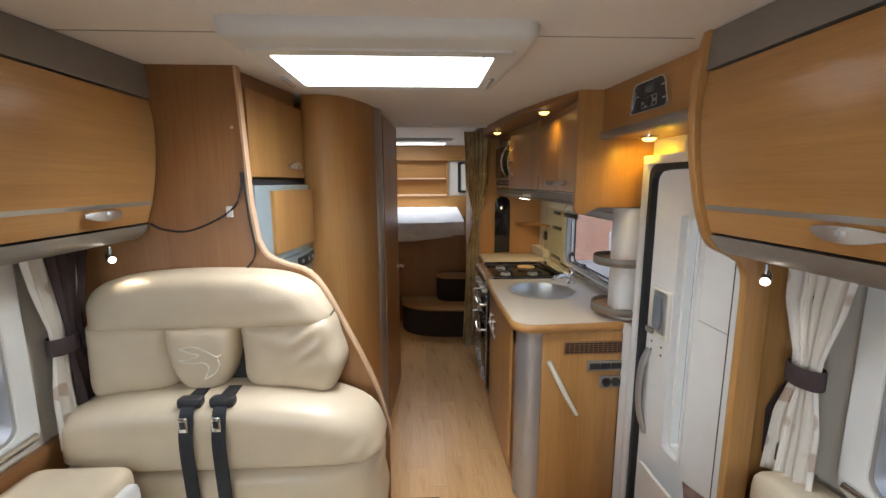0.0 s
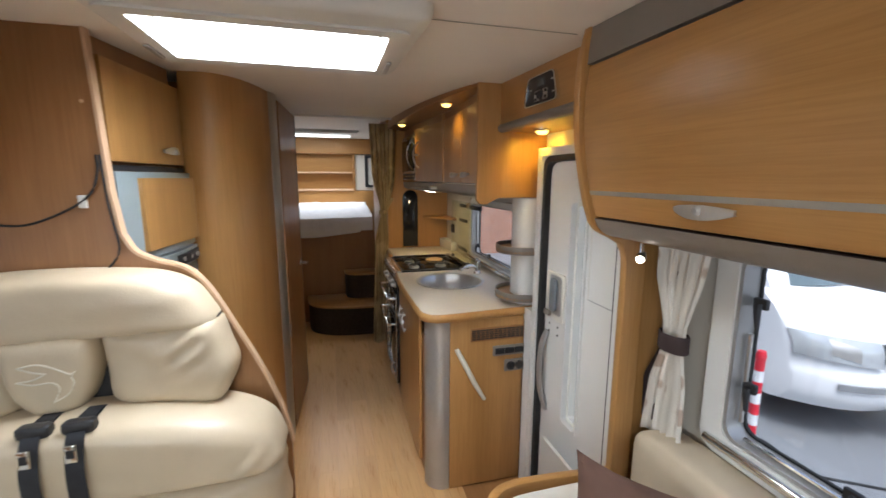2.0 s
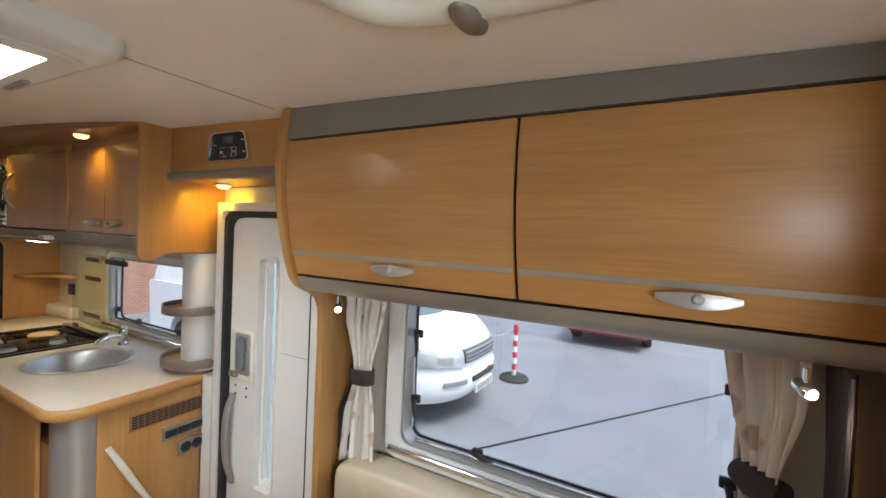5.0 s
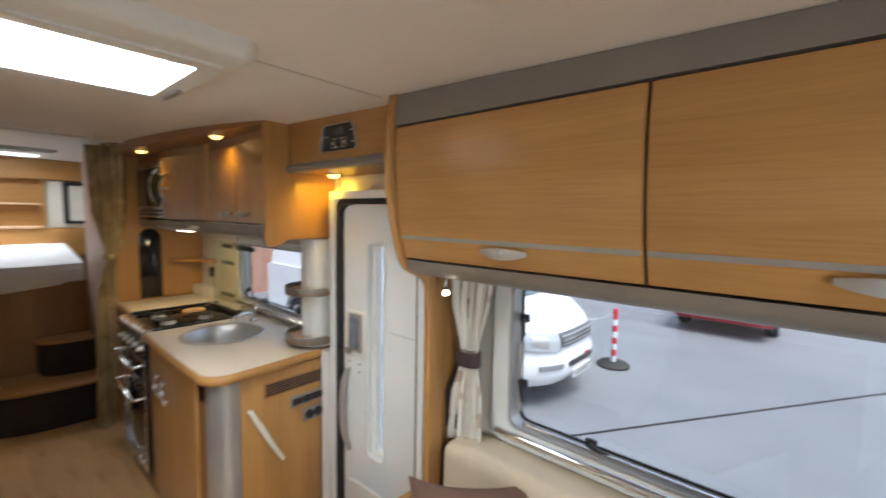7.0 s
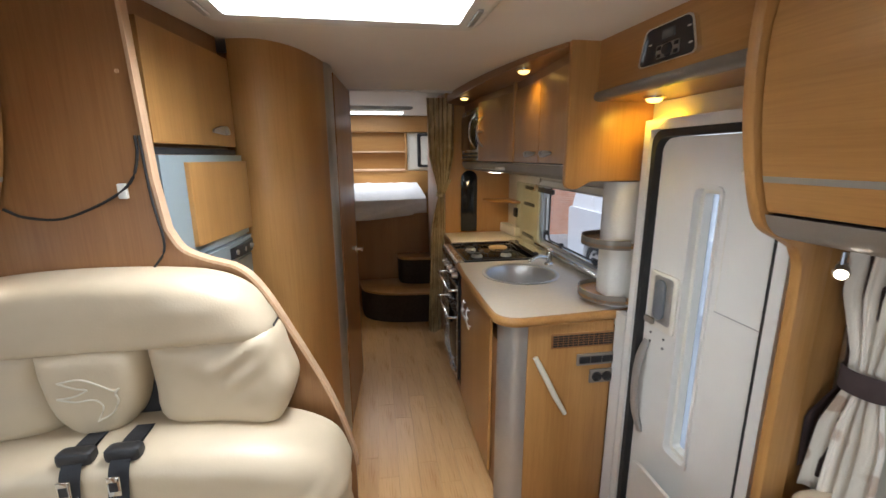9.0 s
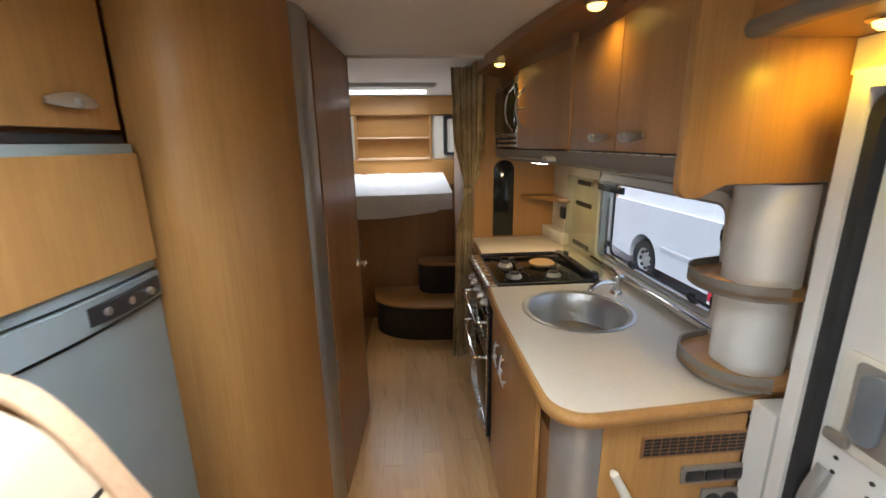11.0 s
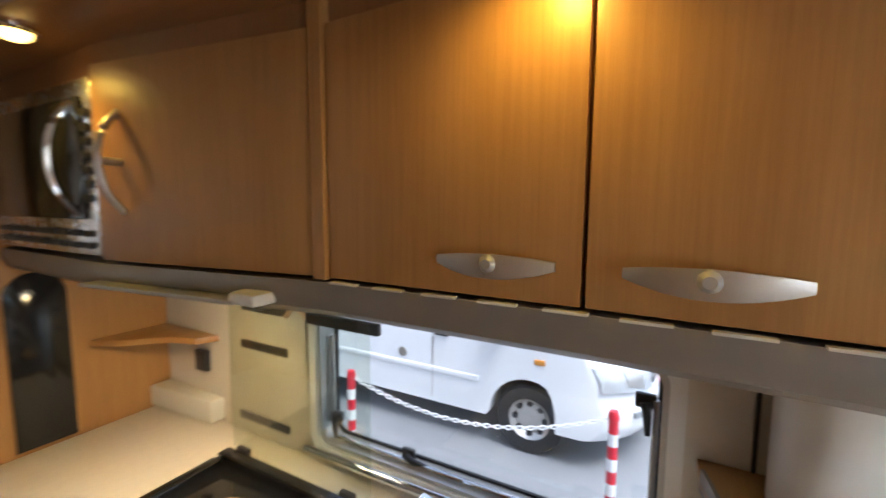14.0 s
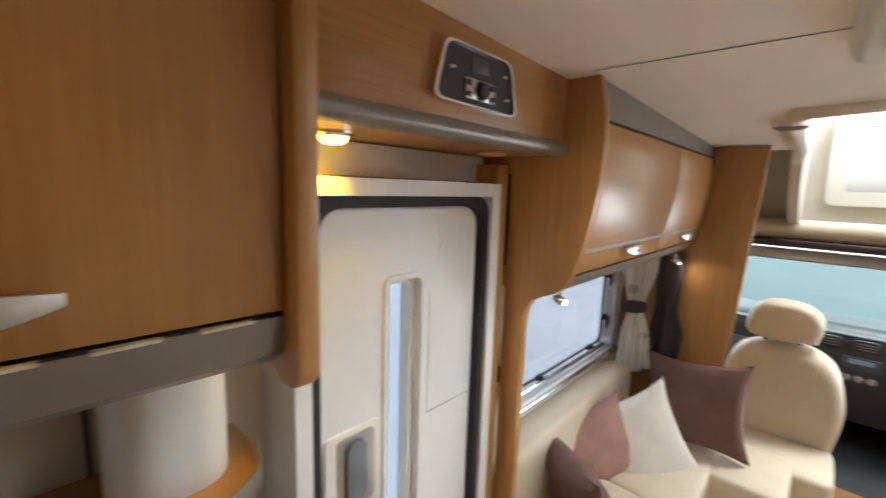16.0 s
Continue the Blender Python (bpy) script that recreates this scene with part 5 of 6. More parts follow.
for x in (-0.285, -0.188):
    belt = thing("seat_belt", (x, 1.46, 0.7), "black seat belt with a metal buckle tongue", "seat belt", "seat belts")
    bl_ = smooth_line([(1.57, 0.90), (1.50, 0.900), (1.452, 0.880), (1.430, 0.80), (1.430, 0.72), (1.434, 0.66), (1.438, 0.55), (1.42, 0.46)], 5)
    part("strap", prism([(y, z) for y, z in bl_] + [(y + 0.002, z + 0.001) for y, z in bl_[::-1]], "x", x - 0.021, x + 0.021), webbing, belt)
    part("guide", soft((x, 1.478, 0.896), (0.075, 0.035, 0.035), None, 0.4, 16), black_plastic, belt)
    bk = part("buckle", box(x - 0.014, x + 0.012, 1.424, 1.430, 0.825, 0.872, 0.002), chrome, belt, "chrome buckle tongue")
    part("slot", box(x - 0.009, x + 0.007, 1.4225, 1.4238, 0.838, 0.860), black_plastic, bk)
side = thing("side_cushion", (-0.5, 1.25, 0.6), "cream leather side cushion with white piping", "cushion")
part("pad", soft((-0.57, 1.22, 0.625), (0.30, 0.40, 0.24), None, 0.22, 32), leather, side)
part("side_panel", soft((-0.435, 1.21, 0.61), (0.08, 0.36, 0.20), None, 0.25, 24), white_plastic, side)

sofa = thing("side_sofa", (1.2, 0.7, 0), "cream sofa along the wall with a beech end rail", "sofa")
part("base_box", box(1.0, 1.44, 0.06, 1.28, 0.003, 0.34, 0.004), wood_dark_y, sofa)
for y0, y1 in ((0.66, 1.28), (0.04, 0.655)):
    part("seat_cushion", soft((1.19, (y0 + y1) / 2, 0.40), (0.50, y1 - y0, 0.16), None, 0.22, 30), leather_seat, sofa)
part("seat_cushion", soft((0.87, 0.10, 0.39), (0.38, 0.40, 0.16), None, 0.22, 28), leather_seat, sofa)
part("plinth", box(0.70, 0.99, -0.05, 0.28, 0.003, 0.33, 0.004), wood_dark_y, sofa)
part("backrest", soft((1.425, 0.68, 0.61), (0.145, 1.20, 0.35), None, 0.25, 34), leather_seat, sofa, "padded ledge under the window")
rim = smooth_line([(0.90, 1.24), (0.925, 1.31), (0.99, 1.345), (1.12, 1.345), (1.36, 1.325)], 5)
part("end_rail", shell(rim, 0.030, "z", 0.03, 0.575, bevel=0.006), wood_x, sofa, "curved beech end rail")
part("end_pad", soft((1.14, 1.27, 0.50), (0.40, 0.09, 0.16), None, 0.3, 24), cream_cloth, sofa)


def cushion(name, c, size, turn, mat, label, seed):
    s = Vector(size) / 2

    def fn(sign):
        def g(u, v):
            a, b = 2 * u - 1, 2 * v - 1
            h = ((1 - a * a) * (1 - b * b)) ** 0.42
            pin = 1 - 0.16 * (1 - a * a) * abs(b) ** 3, 1 - 0.16 * (1 - b * b) * abs(a) ** 3
            w = 0.006 * noise.noise(Vector((a * 3 + seed, b * 3, seed)))
            return Vector(c) + turn.to_3x3() @ Vector((a * s.x * pin[1], sign * (h * s.y + w * h), b * s.z * pin[0]))
        return g

    bm = surface(fn(1), 20, 20)
    surface(fn(-1), 20, 20, 0, bm)
    bmesh.ops.remove_doubles(bm, verts=bm.verts, dist=0.0005)
    return solo(name, bm, mat, label, "cushion", place=c)


cushion("scatter_cushion", (1.205, 1.02, 0.585), (0.42, 0.15, 0.40), pose(0, 0, 0, -16, 8, -38), brown_cloth, "brown suede scatter cushion leaning on the sofa", 1)
cushion("scatter_cushion", (1.32, 0.64, 0.575), (0.38, 0.14, 0.36), pose(0, 0, 0, 12, 20, 60), rose_cloth, "dusty rose scatter cushion on the sofa", 2)
cushion("scatter_cushion", (1.19, 0.46, 0.575), (0.42, 0.13, 0.44), pose(0, 0, 0, 14, 22, 50), cream_cloth, "off-white scatter cushion on the sofa", 3)
cushion("scatter_cushion", (1.06, 0.12, 0.675), (0.44, 0.16, 0.44), pose(0, 0, 0, 14, 4, 8), brown_cloth, "large brown suede cushion against the cab seat", 4)


def reading_lamp(c, s, label):
    """A swivel spot under the pelmet, its lens turned to the aisle and the cab."""
    t = thing("reading_lamp", c, label, "lamp", "reading lamps")
    p, d = Vector(c), Vector((-0.62 * s, -0.52, -0.42)).normalized()
    part("arm", tube([(c[0], c[1], 1.369), (c[0], c[1], 1.352), p], 0.005, 8), chrome, t)
    part("head", tube([p - d * 0.022, p - d * 0.016, p + d * 0.006, p + d * 0.012], [0.005, 0.011, 0.014, 0.013], 18), chrome, t)
    part("bulb", tube([p + d * 0.0125, p + d * 0.017, p + d * 0.020], [0.010, 0.008, 0.004], 16), glow_white, t, "lit lens")
    spot("reading_light", tuple(p + d * 0.03), tuple(p + d + Vector((0, 0, -0.5))), 0.45, WARM, 120, 0.9)


reading_lamp((1.262, 1.184, 1.333), 1, "small lit chrome reading lamp under the pelmet")
reading_lamp((1.222, 0.07, 1.333), 1, "small lit chrome reading lamp under the pelmet")
reading_lamp((-0.545, 1.585, 1.333), -1, "small lit chrome reading lamp under the pelmet")

# cable hung on the tall panel
cab_line = smooth_line([(-0.475, 1.684, 1.43), (-0.43, 1.680, 1.41), (-0.35, 1.680, 1.405), (-0.25, 1.680, 1.445), (-0.19, 1.680, 1.49), (-0.165, 1.678, 1.55), (-0.163, 1.678, 1.60)], 5)
cable = thing("cable", (-0.3, 1.68, 1.4), "thin black cable looped across the tall panel", "cable")
part("lead", tube(cab_line, 0.0035, 6), rubber, cable)
part("lead", tube(smooth_line([(-0.155, 1.678, 1.60), (-0.148, 1.678, 1.45), (-0.135, 1.678, 1.33), (-0.17, 1.680, 1.27)], 5), 0.003, 6), rubber, cable)
part("clip", box(-0.222, -0.202, 1.678, 1.691, 1.45, 1.487, 0.003), white_plastic, cable, "white cable clip")
hatch = thing("floor_hatch", (0.38, 2.05, 0), "dark outlined hatch frame in the floor", "floor hatch")
part("frame", ring([(0.255, 1.86), (0.505, 1.86), (0.505, 2.105), (0.255, 2.105)], [(0.265, 1.87), (0.495, 1.87), (0.495, 2.095), (0.265, 2.095)], "z", 0.0005, 0.004), rubber, hatch)
lampc = thing("ceiling_fitting", (0.83, 0.555, 1.9), "small grey oval clip under the overcab edge", "fitting")
part("oval", lathe([(0.0, -0.012), (0.03, -0.011), (0.045, -0.004), (0.047, 0.0), (0.0, 0.004)], (0.83, 0.555, ceil_z(0.555) - 0.022), "z", 24, squash=(1, 0.5)), grey_trim, lampc)

# ---- cab ----
pillar = thing("cab_pillar_panel", (1.2, -0.06, 0.3), "beech tapering panel between lounge and cab", "panel", kind="structure")
part("board", prism([(1.497, 1.883), (0.930, 1.883)] + smooth_line([(0.932, 1.84), (0.945, 1.60), (0.962, 1.25), (0.985, 0.92), (1.02, 0.62), (1.05, 0.35)], 4) + [(1.497, 0.35)], "y", -0.078, -0.05, bevel=0.003), wood_z, pillar)
cabw = mesh()
box(XR, XR + 0.045, -2.7, YF - 0.002, -0.1, 0.85, bm=cabw)
box(XR, XR + 0.045, -2.7, YF - 0.002, 1.36, 2.5, bm=cabw)
box(XR, XR + 0.045, -0.75, YF - 0.002, 0.85, 1.36, bm=cabw)
solo("wall_cab_kerbside", cabw, wall_cream, "cream cab side with the door window", "wall", kind="structure")
cabw = mesh()
box(XL - 0.045, XL, -2.7, YF - 0.002, -0.1, 0.85, bm=cabw)
box(XL - 0.045, XL, -2.7, YF - 0.002, 1.36, 2.5, bm=cabw)
solo("wall_cab_offside", cabw, wall_cream, "cream cab side with the door window", "wall", kind="structure")
solo("floor_cab", box(XL, XR, -2.7, -0.902, -0.06, -0.004), rubber, "dark cab floor", "floor", kind="structure")
bm = mesh()
# the unseen hole in this ceiling only lets the added fill lamp through
for x0, x1, y0, y1 in ((XL, XR, -1.30, -1.0), (XL, XR, -0.5, OY + 0.05), (XL, 0.0, -1.0, -0.5), (0.7, XR, -1.0, -0.5)):
    box(x0, x1, y0, y1, 2.30, 2.34, bm=bm)
solo("ceiling_overcab", bm, ceiling_mat, "cream raised ceiling over the cab", "ceiling", kind="structure")
edge_path = [(OX0 - 0.01, YF, ceil_z(YF))] + smooth_line([(OX0 - 0.01, 0.48, ceil_z(0.48)), (OX0 + 0.03, 0.68, ceil_z(0.68)), (OX0 + 0.20, OY, ceil_z(OY))], 5) + smooth_line([(OX1 - 0.20, OY, ceil_z(OY)), (OX1 - 0.03, 0.68, ceil_z(0.68)), (OX1 + 0.01, 0.48, ceil_z(0.48))], 5) + [(OX1 + 0.01, YF, ceil_z(YF)), (OX1 + 0.03, YF - 0.10, ceil_z(YF) - 0.05)]
solo("trim_overcab_edge", tube(edge_path, 0.026, 12), cream_plastic, "rounded cream edge moulding of the raised overcab", "trim", kind="structure")
SIDE_OC = [(OY, ceil_z(OY) + 0.004), (YF, 1.889)] + smooth_line([(YF - 0.08, 1.82), (-0.55, 1.66), (-0.80, 1.53), (-1.02, 1.47)], 4) + [(-1.02, 2.298), (OY, 2.298)]
for x0, x1, nm in ((OX1 + 0.004, OX1 + 0.05, "wall_overcab_kerbside"), (OX0 - 0.05, OX0 - 0.004, "wall_overcab_offside")):
    solo(nm, prism(SIDE_OC, "x", x0, x1), wall_cream, "cream padded side of the raised overcab", "wall", kind="structure")
solo("wall_overcab_step", box(OX0 - 0.05, OX1 + 0.05, OY + 0.002, OY + 0.045, ceil_z(OY) + 0.004, 2.298), wall_cream, "cream wall above the lounge ceiling", "wall", kind="structure")
bm = mesh()
for x0, x1 in ((XL, OX0 - 0.052), (OX1 + 0.052, XR)):
    box(x0, x1, YF - 0.03, YF - 0.003, 1.93, 2.298, bm=bm)
solo("wall_overcab_corner", bm, wall_cream, "cream wall above the cab pillars", "wall", kind="structure")
oc = thing("overcab_lining", (0.4, -0.9, 1.38), "cream padded overcab lining with a small window", "lining", kind="structure")
part("front_wall", ring([(XL, 1.42), (XR, 1.42), (XR, 2.298), (XL, 2.298)], [(0.10, 1.70), (0.66, 1.70), (0.66, 2.06), (0.10, 2.06)], "y", -1.06, -1.02), wall_cream, oc)
part("window_surround", ring(rounded(0.02, 0.74, 1.62, 2.14, 0.05), rounded(0.10, 0.66, 1.70, 2.06, 0.02), "y", -1.019, -0.985), cream_plastic, oc)
part("pane", box(0.10, 0.66, -1.045, -1.04, 1.70, 2.06), clear_glass, oc).visible_shadow = False
part("bolster", tube([(XL, -0.90, 1.47), (0.62, -0.90, 1.47), (0.98, -0.90, 1.47), (1.49, -0.90, 1.47)], 0.062, 14), leather_seat, oc)
part("shelf", box(XL, XR, -1.06, -0.80, 1.375, 1.415, 0.01), dark_cloth, oc)
part("visor", soft((0.5, -1.25, 1.31), (1.9, 0.40, 0.09), None, 0.3, 26), grey_silver, oc)
ws = thing("windscreen", (0.4, -2.0, 0.9), "greenish raked windscreen of the cab", "window", kind="structure")
p = part("pane", prism([(-1.50, 1.36), (-2.35, 0.72), (-2.355, 0.726), (-1.505, 1.366)], "x", XL + 0.05, XR - 0.05), green_glass, ws)
p.visible_shadow = False
part("top_rail", box(XL, XR, -1.53, -1.45, 1.30, 1.385, 0.01), black_plastic, ws)
for x in (XL + 0.02, XR - 0.06):
    part("pillar", prism([(-1.46, 1.38), (-1.56, 1.38), (-2.42, 0.70), (-2.30, 0.70)], "x", x, x + 0.05), wall_cream, ws)
dash = thing("dashboard", (0.4, -1.9, 0.3), "dark grey dashboard with vents and a radio", "dashboard")
part("top", prism(smooth_line([(-1.42, 0.45), (-1.46, 0.66), (-1.52, 0.76), (-1.70, 0.80), (-2.35, 0.72)], 4) + [(-2.35, 0.2), (-1.45, 0.2)], "x", XL + 0.02, XR - 0.02, bevel=0.01), black_plastic, dash)
for x in (0.42, 0.60, 0.95):
    v = part("vent", box(x - 0.055, x + 0.055, -1.47, -1.44, 0.68, 0.755, 0.008), black_plastic, dash)
    for k in range(3):
        part("vent_slat", box(x - 0.045, x + 0.045, -1.436, -1.432, 0.695 + k * 0.018, 0.700 + k * 0.018), grey_trim, v)
part("radio", box(0.34, 0.52, -1.45, -1.43, 0.56, 0.64, 0.005), plain("radio_face", (0.06, 0.07, 0.08), 0.3), dash)
part("display", box(0.37, 0.49, -1.429, -1.426, 0.60, 0.63), plain("blue_grey_lcd", (0.25, 0.35, 0.45), 0.3), dash)
part("glove_box", box(0.70, 1.25, -1.445, -1.425, 0.42, 0.62, 0.015), plain("mid_grey_plastic", (0.10, 0.105, 0.11), 0.5), dash)
for x in (0.37, 0.43, 0.49):
    part("control_knob", lathe([(0.0, 0.02), (0.018, 0.018), (0.022, 0.0), (0.0, 0.0)], (x, -1.43, 0.50), "y", 16), grey_silver, dash)
part("top_pad", prism([(-1.50, 0.765), (-1.70, 0.808), (-2.2, 0.752), (-2.2, 0.742), (-1.70, 0.798), (-1.50, 0.755)], "x", XL + 0.1, XR - 0.1), plain("grey_dash_pad", (0.13, 0.14, 0.14), 0.6), dash)
solo("wall_cab_front", box(XL, XR, -2.42, -2.37, -0.1, 0.70), black_plastic, "dark bulkhead below the windscreen", "wall", kind="structure")
seat = thing("cab_seat", (0.78, -0.35, 0), "cream upholstered cab seat with a headrest", "seat")
part("backrest", puff([(x, z) for x, z in dense([(0.56, 0.40), (0.53, 0.62), (0.57, 0.82), (0.66, 0.905), (0.80, 0.925), (0.93, 0.895), (1.01, 0.80), (1.03, 0.60), (1.0, 0.40)])], -0.46, 0.17, rows=10, sign=1, seed=8), leather_seat, seat)
part("headrest", puff(dense([(0.665, 0.95), (0.65, 1.05), (0.70, 1.12), (0.80, 1.14), (0.90, 1.12), (0.95, 1.04), (0.94, 0.95), (0.80, 0.935)]), -0.44, 0.13, rows=8, sign=1, seed=9), leather_seat, seat)
for x in (0.73, 0.87):
    part("post", tube([(x, -0.40, 0.88), (x, -0.40, 0.97)], 0.008, 8), black_plastic, seat)
part("squab", soft((0.78, -0.18, 0.38), (0.48, 0.40, 0.16), None, 0.3, 26), leather_seat, seat)
part("pedestal", box(0.62, 0.94, -0.42, -0.10, 0.003, 0.31, 0.01), black_plastic, seat)

# ---- outside ----
GZ = -0.72
m_ = Nodes("wet_asphalt")
v_ = m_.coords((1, 1, 1))
m_.link(m_.mix(0.5, m_.ramp(m_.noise(v_, 0.55, 4), [(0.35, (0.15, 0.16, 0.175)), (0.65, (0.24, 0.25, 0.265))]), m_.ramp(m_.noise(v_, 90, 4), [(0.3, (0.14, 0.145, 0.155)), (0.7, (0.27, 0.28, 0.29))])), m_.bsdf.inputs["Base Color"])
m_.bsdf.inputs["Roughness"].default_value = 0.6
m_.bump(m_.noise(v_, 120, 3), 0.4, 0.006)
asphalt = m_.mat
g = mesh()
bmesh.ops.create_grid(g, x_segments=4, y_segments=4, size=400, matrix=Matrix.Translation((0, 0, GZ)))
solo("ground", g, asphalt, "worn grey asphalt yard", "ground", kind="structure")
seam = mesh()
prism([(2.3, 3.41), (9.0, -1.12), (9.02, -1.095), (2.32, 3.435)], "z", GZ + 0.004, GZ + 0.007, seam)
solo("ground_joint", seam, rubber, "dark tarred joint in the asphalt", "ground", kind="structure")
van_white = plain("white_van_paint", (0.78, 0.79, 0.80), 0.25, 0, 0.02, 2.0, 0.0, coat=0.4)
dark_glass = plain("dark_vehicle_glass", (0.13, 0.17, 0.18), 0.06, 0, 0.1, 3.0, 0.0)
red_paint = plain("red_car_paint", (0.45, 0.015, 0.03), 0.22, 0, 0.05, 3.0, 0.0, coat=0.5)
tyre_m = plain("tyre_rubber", (0.02, 0.02, 0.021), 0.8)
lens = plain("clear_lamp_lens", (0.55, 0.57, 0.58), 0.12, 0.4)


def wheel(parent, c, r, side=-1):
    """side: the way that the outer face looks along x."""
    w = part("wheel", lathe([(r * 0.62, 0.09), (r * 0.95, 0.10), (r, 0.06), (r, -0.06), (r * 0.95, -0.10), (r * 0.62, -0.09), (r * 0.62, 0.09)], c, "x", 32), tyre_m, parent, "black tyre")
    part("rim", lathe([(0.0, 0.05 * side), (r * 0.2, 0.06 * side), (r * 0.45, 0.04 * side), (r * 0.60, 0.085 * side), (r * 0.64, 0.07 * side), (r * 0.6, -0.03 * side), (0, -0.03 * side)], c, "x", 32), satin, w, "silver rim")
    for k in range(8):
        a = 2 * math.pi * k / 8
        part("rim_hole", lathe([(0.0, 0.001 * side), (0.03, 0.001 * side), (0.03, -0.02 * side), (0, -0.02 * side)], (c[0] + side * 0.062, c[1] + r * 0.45 * math.cos(a), c[2] + r * 0.45 * math.sin(a)), "x", 10), black_plastic, w)


van = thing("van", (5.2, 5.0, GZ), "white panel van parked beside the motorhome", "van")
VX0, VX1 = 4.35, 6.25
arch = lambda yc, r: [(yc + r * math.cos(radians(a)), GZ + 0.36 + r * math.sin(radians(a))) for a in range(180, -1, -15)]


def van_shell(prof, x0, x1, bulge, tuck, n=16):
    """A side outline drawn across the van, its nose rounded in plan and its flanks tucked in at the top."""
    bm = mesh()
    xc, hw = (x0 + x1) / 2, (x1 - x0) / 2
    rows = []
    for k in range(n + 1):
        u = -math.cos(math.pi * k / n)
        row = []
        for y, z in prof:
            near = max(0.0, min(1.0, (3.3 - y) / 0.8))
            t = max(0.0, (z - GZ - 0.9)) * tuck
            row.append(bm.verts.new((xc + u * (hw - t), y + bulge * near * abs(u) ** 3.5, z)))
        rows.append(row)
    m = len(prof)
    for p, q in zip(rows, rows[1:]):
        for i in range(m):
            bm.faces.new((p[i], p[(i + 1) % m], q[(i + 1) % m], q[i]))
    bm.faces.new(rows[0])
    bm.faces.new(rows[-1])
    return bm


lower = [(2.60, GZ + 0.28), (3.07, GZ + 0.28)] + arch(3.45, 0.38) + [(3.87, GZ + 0.30), (7.20, GZ + 0.30)] + arch(7.60, 0.40) + [(8.00, GZ + 0.30), (8.65, GZ + 0.35), (8.75, GZ + 1.2), (8.70, GZ + 1.25)] + smooth_line([(3.02, GZ + 1.25), (2.78, GZ + 1.15), (2.54, GZ + 1.00), (2.44, GZ + 0.85), (2.42, GZ + 0.66), (2.38, GZ + 0.58), (2.38, GZ + 0.42), (2.46, GZ + 0.30)], 3)
part("body", van_shell(lower, VX0, VX1, 0.42, 0.06), van_white, van)
cabin = smooth_line([(2.98, GZ + 1.235), (3.45, GZ + 1.68), (3.72, GZ + 1.90), (4.1, GZ + 1.99)], 4) + [(8.45, GZ + 2.02), (8.66, GZ + 1.88), (8.72, GZ + 1.235)]
part("cabin", van_shell(cabin, VX0 + 0.025, VX1 - 0.025, 0.35, 0.16), van_white, van)
part("windscreen", van_shell([(3.00, GZ + 1.27), (2.99, GZ + 1.28), (3.58, GZ + 1.83), (3.60, GZ + 1.82)], VX0 + 0.12, VX1 - 0.12, 0.35, 0.16), dark_glass, van)
part("side_window", prism([(3.52, GZ + 1.30), (3.78, GZ + 1.74), (4.40, GZ + 1.74), (4.40, GZ + 1.26), (3.60, GZ + 1.26)], "x", VX0 + 0.075, VX0 + 0.16), dark_glass, van)
part("mirror", soft((VX0 - 0.06, 3.72, GZ + 1.27), (0.20, 0.14, 0.28), None, 0.5, 18), black_plastic, van)
part("door_line", box(VX0 - 0.002, VX0 + 0.02, 4.48, 4.488, GZ + 0.35, GZ + 1.0), grey_trim, van)
part("door_handle", box(VX0 - 0.014, VX0 + 0.01, 4.30, 4.46, GZ + 1.02, GZ + 1.10, 0.01), black_plastic, van)


def nose_patch(x0, x1, z0, z1, proud, slant=0.0, n=12):
    """A panel that follows the rounded nose, standing a little proud of it."""
    hs = [0.30, 0.42, 0.58, 0.66, 0.85, 1.0, 1.15]
    ys = [2.46, 2.38, 2.38, 2.42, 2.44, 2.54, 2.78]

    def fn(u, v):
        x = x0 + (x1 - x0) * u
        z = z0 + (z1 - z0) * v + slant * (u - 0.5)
        w = abs((x - (VX0 + VX1) / 2) / ((VX1 - VX0) / 2))
        return (x, float(np.interp(z, hs, ys)) + 0.42 * min(1.0, w) ** 3.5 - proud, GZ + z)

    return surface(fn, n, 5, 0.02)


part("grille", nose_patch(4.87, 5.73, 0.74, 0.90, 0.012), plain("grey_grille", (0.16, 0.17, 0.18), 0.4, 0.5), van)
for k in range(3):
    part("grille_bar", nose_patch(4.89, 5.71, 0.765 + k * 0.045, 0.782 + k * 0.045, 0.022), satin, van)
part("air_intake", nose_patch(4.98, 5.62, 0.50, 0.56, 0.008), black_plastic, van)
for x in (4.55, 5.75):
    part("fog_light", nose_patch(x, x + 0.30, 0.505, 0.56, 0.008), plain("grey_slot", (0.25, 0.26, 0.27), 0.4), van)
part("tow_cap", lathe([(0.0, -0.012), (0.05, -0.010), (0.055, 0.01)], (5.48, 2.368, GZ + 0.53), "y", 16), red_paint, van)
for x0, x1, sl in ((4.365, 4.84, -0.05), (5.76, 6.235, 0.05)):
    lamp = part("headlight", nose_patch(x0, x1, 0.73, 0.93, 0.010, sl), lens, van, "clear headlight")
    part("reflector", nose_patch(x0 + 0.16, x1 - 0.16, 0.77, 0.89, 0.016, sl), satin, lamp)
part("indicator", box(VX0 - 0.008, VX0 + 0.02, 3.30, 3.40, GZ + 0.90, GZ + 0.95, 0.006), plain("amber_lens", (0.6, 0.25, 0.04), 0.2), van)
part("side_moulding", box(VX0 - 0.012, VX0 + 0.005, 3.95, 7.1, GZ + 0.62, GZ + 0.68, 0.006), van_white, van)
